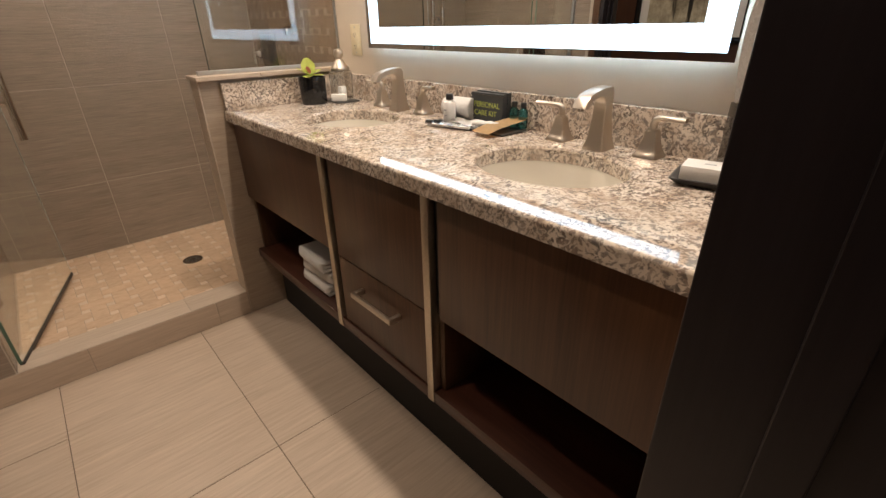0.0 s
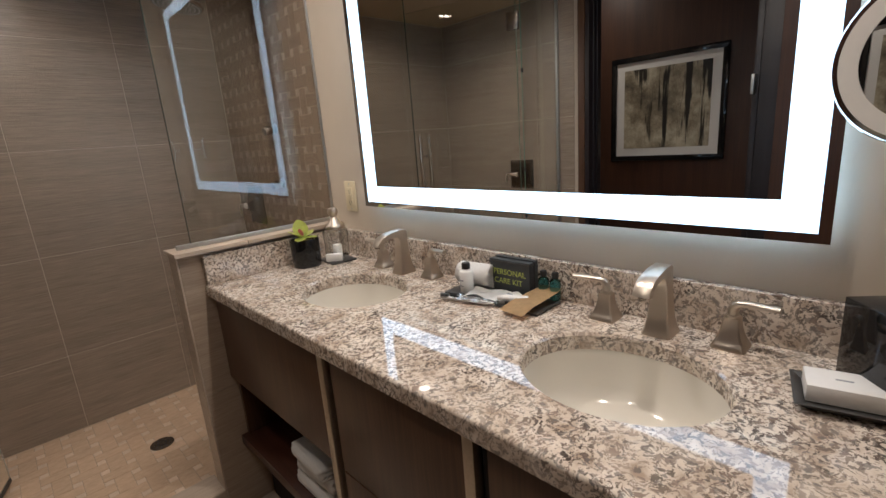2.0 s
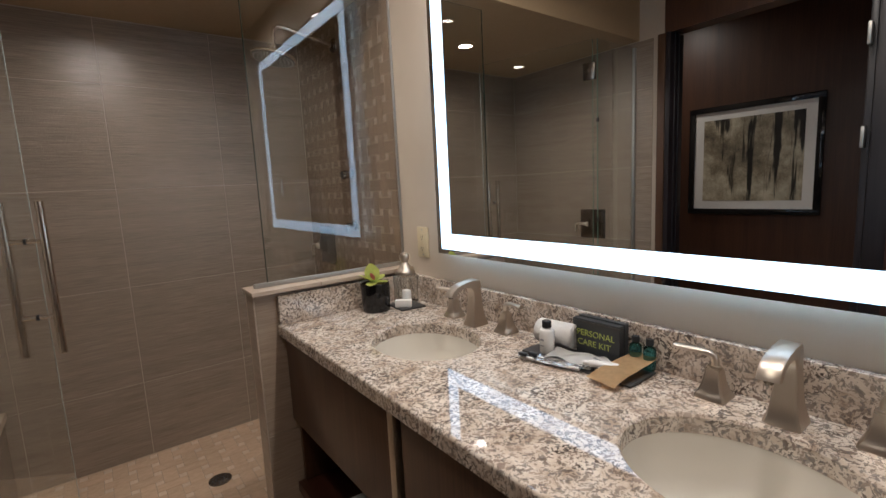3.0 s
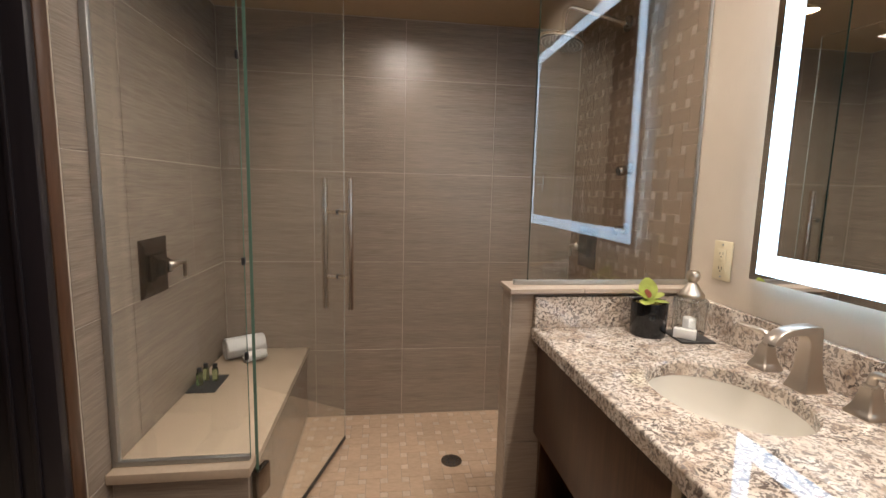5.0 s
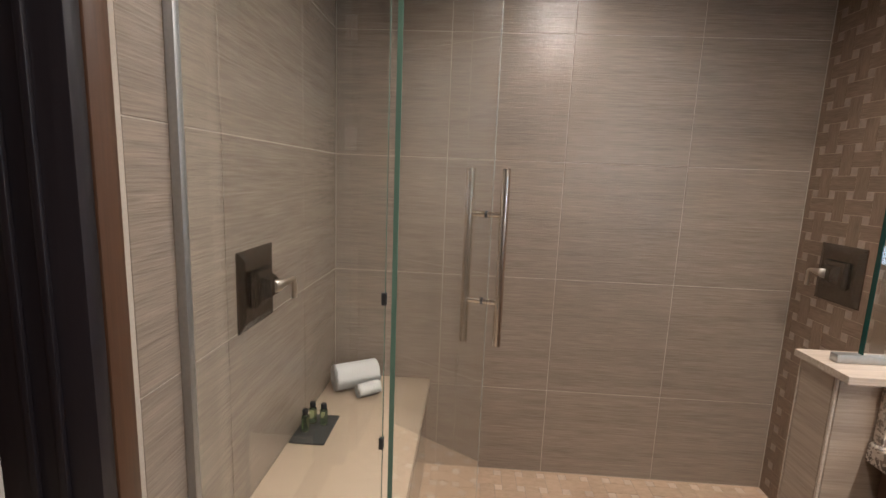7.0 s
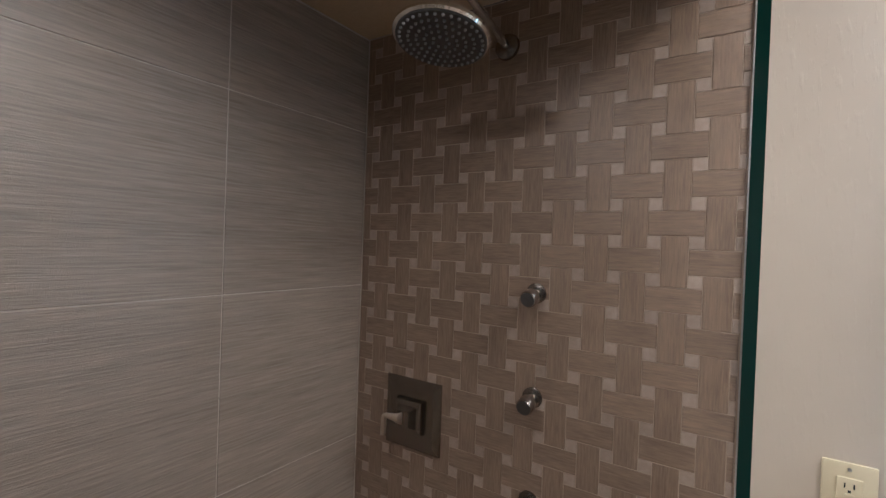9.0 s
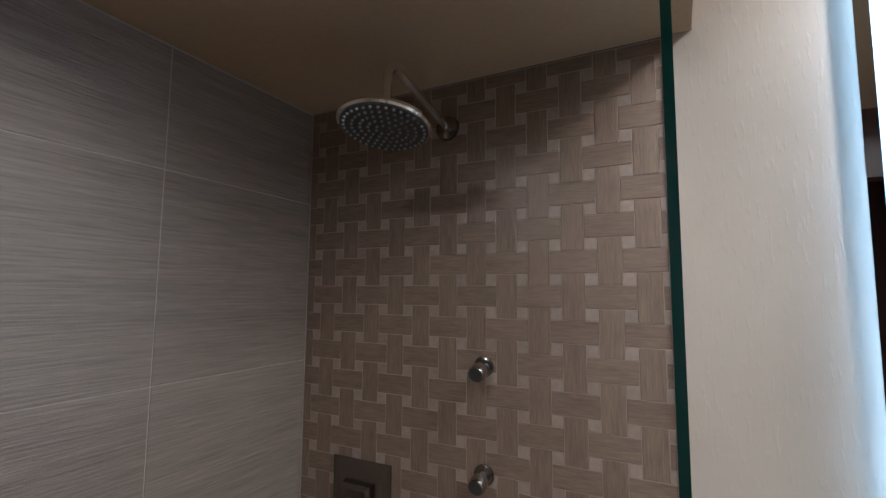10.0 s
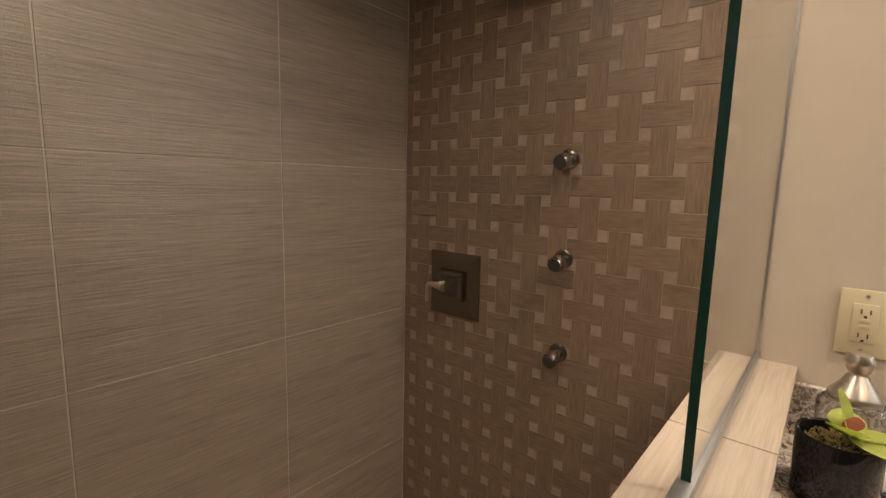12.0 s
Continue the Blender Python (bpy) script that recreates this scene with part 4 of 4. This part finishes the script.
# folded towels in the vanity bay
for k, (zz, w) in enumerate(((0.2995, 0.0), (0.345, 0.008), (0.393, -0.006))):
    t = thing("folded_towel", "white bath towel folded on the open vanity shelf", "towel", (-0.40 + w, -0.490, zz), 4 * w * 100, "folded towels")
    bm = bmesh.new()
    for lay in range(3):
        h0 = 0.0145 * lay
        box_bm(-0.098, 0.11, -0.095, 0.095, h0, h0 + 0.0138, 0.0066, 3, bm)
    box_bm(-0.104, -0.070, -0.094, 0.094, 0.001, 0.042, 0.016, 4, bm)
    part("fold", bm, M_towel, t)

# outlet
ol = thing("wall_outlet", "ivory wall outlet with a reset socket", "outlet", (0, -0.113, 1.098))
part("plate", box_bm(-0.006, -0.0005, -0.036, 0.036, -0.058, 0.058, 0.003), M_ivory, ol)
part("socket", box_bm(-0.009, -0.006, -0.017, 0.017, -0.034, 0.034, 0.0015), M_ivory, ol)
for zc in (-0.021, 0.021):
    for dy in (-0.006, 0.006):
        part("slot", box_bm(-0.0094, -0.009, dy - 0.001, dy + 0.001, zc - 0.004, zc + 0.004), M_slot, ol, smooth=False)
    part("slot", box_bm(-0.0094, -0.009, -0.002, 0.002, zc - 0.011, zc - 0.007), M_slot, ol, smooth=False)
for zc in (-0.005, 0.005):
    part("button", box_bm(-0.0105, -0.009, -0.007, 0.007, zc - 0.003, zc + 0.003, 0.0005), M_ivory, ol)
for zc in (-0.047, 0.047):
    part("screw", lathe_rot((-0.006, 0, zc), [(0.003, 0), (0.003, 0.001)], 10, Matrix.Rotation(-math.pi / 2, 4, "Y")), M_alu, ol)

# things on the bench
bt = thing("toiletry_tray", "small dark tray on the shower bench", "tray", (XL + 0.061, 0.575, BZ + 0.0008), 0)
part("plate", box_bm(-0.055, 0.055, -0.085, 0.085, 0, 0.006, 0.002), M_slate, bt)
for dx, dy in ((-0.025, 0.0), (-0.018, 0.05), (0.02, 0.045)):
    bottle((XL + 0.061 + dx, 0.575 + dy - 0.02, BZ + 0.0075), 0.072, 0.0125, M_liquid, M_rubber, "small clear bottle of green liquid with a black cap", "bench bottles", 0.6)
rl = thing("rolled_washcloth", "white terry washcloth rolled up on the bench", "towel", (XL + 0.115, 0.885, BZ + 0.001), -58)
part("roll", roll_bm(0.053, 0.17), M_towel, rl).location = (0, 0, 0.055)
rl = thing("rolled_washcloth", "small white terry face cloth rolled up on the bench", "towel", (XL + 0.178, 0.825, BZ + 0.001), -50)
part("roll", roll_bm(0.026, 0.09), M_towel, rl).location = (0, 0, 0.029)

# picture in the toilet room
pf = thing("framed_picture", "framed forest photograph with a white mat", "picture", (-2.949, -0.205, 1.395))
W2, H2 = 0.425, 0.405
bm = box_bm(0.001, 0.03, -W2, W2, -H2, -H2 + 0.04, 0.003)
box_bm(0.001, 0.03, -W2, W2, H2 - 0.04, H2, 0.003, 2, bm)
box_bm(0.001, 0.03, -W2, -W2 + 0.04, -H2 + 0.041, H2 - 0.041, 0.003, 2, bm)
box_bm(0.001, 0.03, W2 - 0.04, W2, -H2 + 0.041, H2 - 0.041, 0.003, 2, bm)
part("frame", bm, M_black, pf)
part("mat", box_bm(0.001, 0.012, -W2 + 0.04, W2 - 0.04, -H2 + 0.04, H2 - 0.04), M_white, pf, "white mat", smooth=False)
part("print", box_bm(0.012, 0.014, -W2 + 0.105, W2 - 0.105, -H2 + 0.10, H2 - 0.10), M_print, pf, "forest photograph", smooth=False)

# toilet
to = thing("toilet", "white china toilet with its lid closed", "toilet", (-2.42, 0.36, 0))


def egg(z, w, l, yo=0.0, n=40):
    return [(w * math.sin(a), yo - l * math.cos(a) * (1.0 if math.cos(a) > 0 else 0.82), z) for a in [2 * math.pi * k / n for k in range(n)]]


part("bowl", loft_bm([egg(0, 0.10, 0.20, 0.10), egg(0.10, 0.09, 0.18, 0.08), egg(0.25, 0.13, 0.22, 0.04), egg(0.36, 0.18, 0.25, 0.0), egg(0.385, 0.182, 0.252, 0.0)]), M_toilet, to)
part("seat", loft_bm([egg(0.387, 0.183, 0.255), egg(0.392, 0.187, 0.26), egg(0.402, 0.186, 0.258), egg(0.405, 0.182, 0.254)]), M_toilet, to)
part("lid", loft_bm([egg(0.408, 0.184, 0.256), egg(0.413, 0.188, 0.262), egg(0.424, 0.184, 0.257), egg(0.430, 0.165, 0.235), egg(0.433, 0.10, 0.15)]), M_toilet, to)
part("tank", box_bm(-0.20, 0.20, 0.30, 0.50, 0.36, 0.74, 0.02, 3), M_toilet, to)
part("tank_lid", box_bm(-0.21, 0.21, 0.29, 0.51, 0.742, 0.775, 0.008, 3), M_toilet, to)

# ---------- tiles, piece by piece ----------
J = 0.0026


def grid(parent, name, us, vs, put, u, v, n, m, depth=0.0016):
    for a, b in zip(us, us[1:]):
        for c, d in zip(vs, vs[1:]):
            if b - a > 0.008 and d - c > 0.008:
                piece(name, parent, put((a + b) / 2, (c + d) / 2), u, v, n, b - a - J, d - c - J, depth, m)


X, Y, ZA = (1, 0, 0), (0, 1, 0), (0, 0, 1)
ZS = [SF, 0.447, 0.911, 1.362, 1.817, H - 0.003]
grid(wall_back, "tile", [XL, -1.340, -0.890, -0.438, -0.001], ZS, lambda p, q: (p, YB + 0.0016, q), X, ZA, (0, -1, 0), M_tile_x)
grid(wall_left, "tile", [-0.098, 0.18, 0.655, YB], [0.001] + ZS[1:], lambda p, q: (XL - 0.0016, p, q), Y, ZA, (1, 0, 0), M_tile_y)
# pony wall: room face, end face, shower face, cap
grid(pony, "tile", [PX + 0.005, -0.16, -0.001], [0.001, 0.49, 0.983], lambda p, q: (p, 0.0016, q), X, ZA, (0, -1, 0), M_tile_pony)
grid(pony, "tile", [0.0045, 0.0825], [0.001, 0.49, 0.983], lambda p, q: (PX + 0.0016, p, q), Y, ZA, (-1, 0, 0), M_tile_pony)
grid(pony, "tile", [PX + 0.001, -0.16, -0.001], [SF, 0.49, 0.983], lambda p, q: (p, 0.0854, q), X, ZA, (0, 1, 0), M_tile_x)
grid(pony, "cap_tile", [PX - 0.010, -0.385, -0.001], [-0.034, 0.094], lambda p, q: (p, q, 0.984), X, Y, (0, 0, 1), M_ledge, 0.013)
grid(curb, "tile", [HX - 0.38, -1.19, -0.74, PX - 0.001], [0.001, 0.1085], lambda p, q: (p, 0.0016, q), X, ZA, (0, -1, 0), M_floor)
grid(curb, "cap_tile", [HX + 0.0, -0.835, PX - 0.001], [0.0005, 0.128], lambda p, q: (p, q, 0.1084), X, Y, (0, 0, 1), M_ledge)
grid(bench_base, "tile", [XL + 0.002, HX - 0.004], [0.101, BZ - 0.032], lambda p, q: (p, 0.004, q), X, ZA, (0, -1, 0), M_tile_x, 0.0016)
grid(bench_base, "tile", [0.004, 0.26, 0.71, YB - 0.002], [0.101, BZ - 0.032], lambda p, q: (HX - 0.0016, p, q), Y, ZA, (1, 0, 0), M_tile_y, 0.0016)
# room floor
for xs, ys in (([XL - 0.03, -1.306], [-1.72, -1.25, -0.31, 0.006]), ([-1.306, -0.825], [-1.72, -0.785, 0.006]), ([-0.825, -0.35], [-1.72, -0.785, 0.006])):
    grid(floor, "floor_tile", xs, ys, lambda p, q: (p, q, -0.0016), X, Y, (0, 0, 1), M_floor, 0.0016)
grid(floor, "floor_tile", [-2.94, -2.46, XL - 0.125], [-1.24, -0.30, 0.64], lambda p, q: (p, q, -0.0016), X, Y, (0, 0, 1), M_floor, 0.0016)
grid(floor, "floor_tile", [XL - 0.19, -1.306, -0.825], [-3.6, -2.66, -1.72], lambda p, q: (p, q, -0.0016), X, Y, (0, 0, 1), M_floor, 0.0016)


def basket(parent, u0, u1, v0, v1, put, u, v, n, mh, mv, md, p=0.0765, s=0.0265, ou=0.0, ov=0.0, near=None, depth=0.0012):
    """Basketweave: bricks turn from cell to cell, with a small square at every corner."""
    b, l, g = p - s, p + s, 0.0019
    ni, nj = int((u1 - u0) / p) + 2, int((v1 - v0) / p) + 2
    todo = []
    for i in range(-1, ni + 1):
        for j in range(-1, nj + 1):
            cu, cv = u0 + ou + i * p, v0 + ov + j * p
            flat = (i + j) % 2 == 0
            todo.append(("brick", cu, cv, l if flat else b, b if flat else l, mh if flat else mv))
            todo.append(("square_tile", cu + p / 2, cv + p / 2, s, s, md))
    verts, faces, slots = [], [], []
    mats = [mh, mv, md]
    count = {"brick": 0, "square_tile": 0}
    for name, cu, cv, su, sv, m in todo:
        a, b2 = max(cu - su / 2, u0), min(cu + su / 2, u1)
        c, d = max(cv - sv / 2, v0), min(cv + sv / 2, v1)
        if b2 - a < 0.006 or d - c < 0.006:
            continue
        ctr = put((a + b2) / 2, (c + d) / 2)
        if (near is None or near(ctr)) and count[name] < 290:
            count[name] += 1
            piece(name, parent, ctr, u, v, n, b2 - a - g, d - c - g, depth + (0.0003 if name == "brick" else 0), m, 0.0005)
        else:
            k = len(verts)
            U, V, N, C = Vector(u), Vector(v), Vector(n), Vector(ctr)
            hu, hv = (b2 - a - g) / 2, (d - c - g) / 2
            for w in (0, depth):
                verts += [tuple(C + U * hu * x + V * hv * y + N * w) for x, y in ((-1, -1), (1, -1), (1, 1), (-1, 1))]
            fs = [(k + 4, k + 5, k + 6, k + 7)] + [(k + q, k + (q + 1) % 4, k + 4 + (q + 1) % 4, k + 4 + q) for q in range(4)]
            if U.cross(V).dot(N) < 0:
                fs = [f[::-1] for f in fs]
            faces += fs
            slots += [mats.index(m)] * 5
    if faces:
        me = bpy.data.meshes.new("mosaic")
        me.from_pydata(verts, [], faces)
        for m in mats:
            me.materials.append(m)
        me.polygons.foreach_set("material_index", slots)
        ob = new("mosaic", me)
        ob.parent = parent
        ob["kind"] = "stuff"


basket(wall_mosaic, 0.047, YB - 0.001, SF, H - 0.002, lambda p, q: (0.0012, p, q), Y, ZA, (-1, 0, 0), M_mos_h, M_mos_v, M_mos_dot,
       ou=0.0375, ov=0.012, near=lambda c: 0.95 < c[2] < 2.1 and c[1] < 0.98)
basket(shower_floor, HX + 0.001, -0.001, 0.129, YB - 0.001, lambda p, q: (p, q, SF - 0.0012), X, Y, (0, 0, 1), M_floor_mos, M_floor_mos, M_dot_floor, p=0.089, s=0.031)
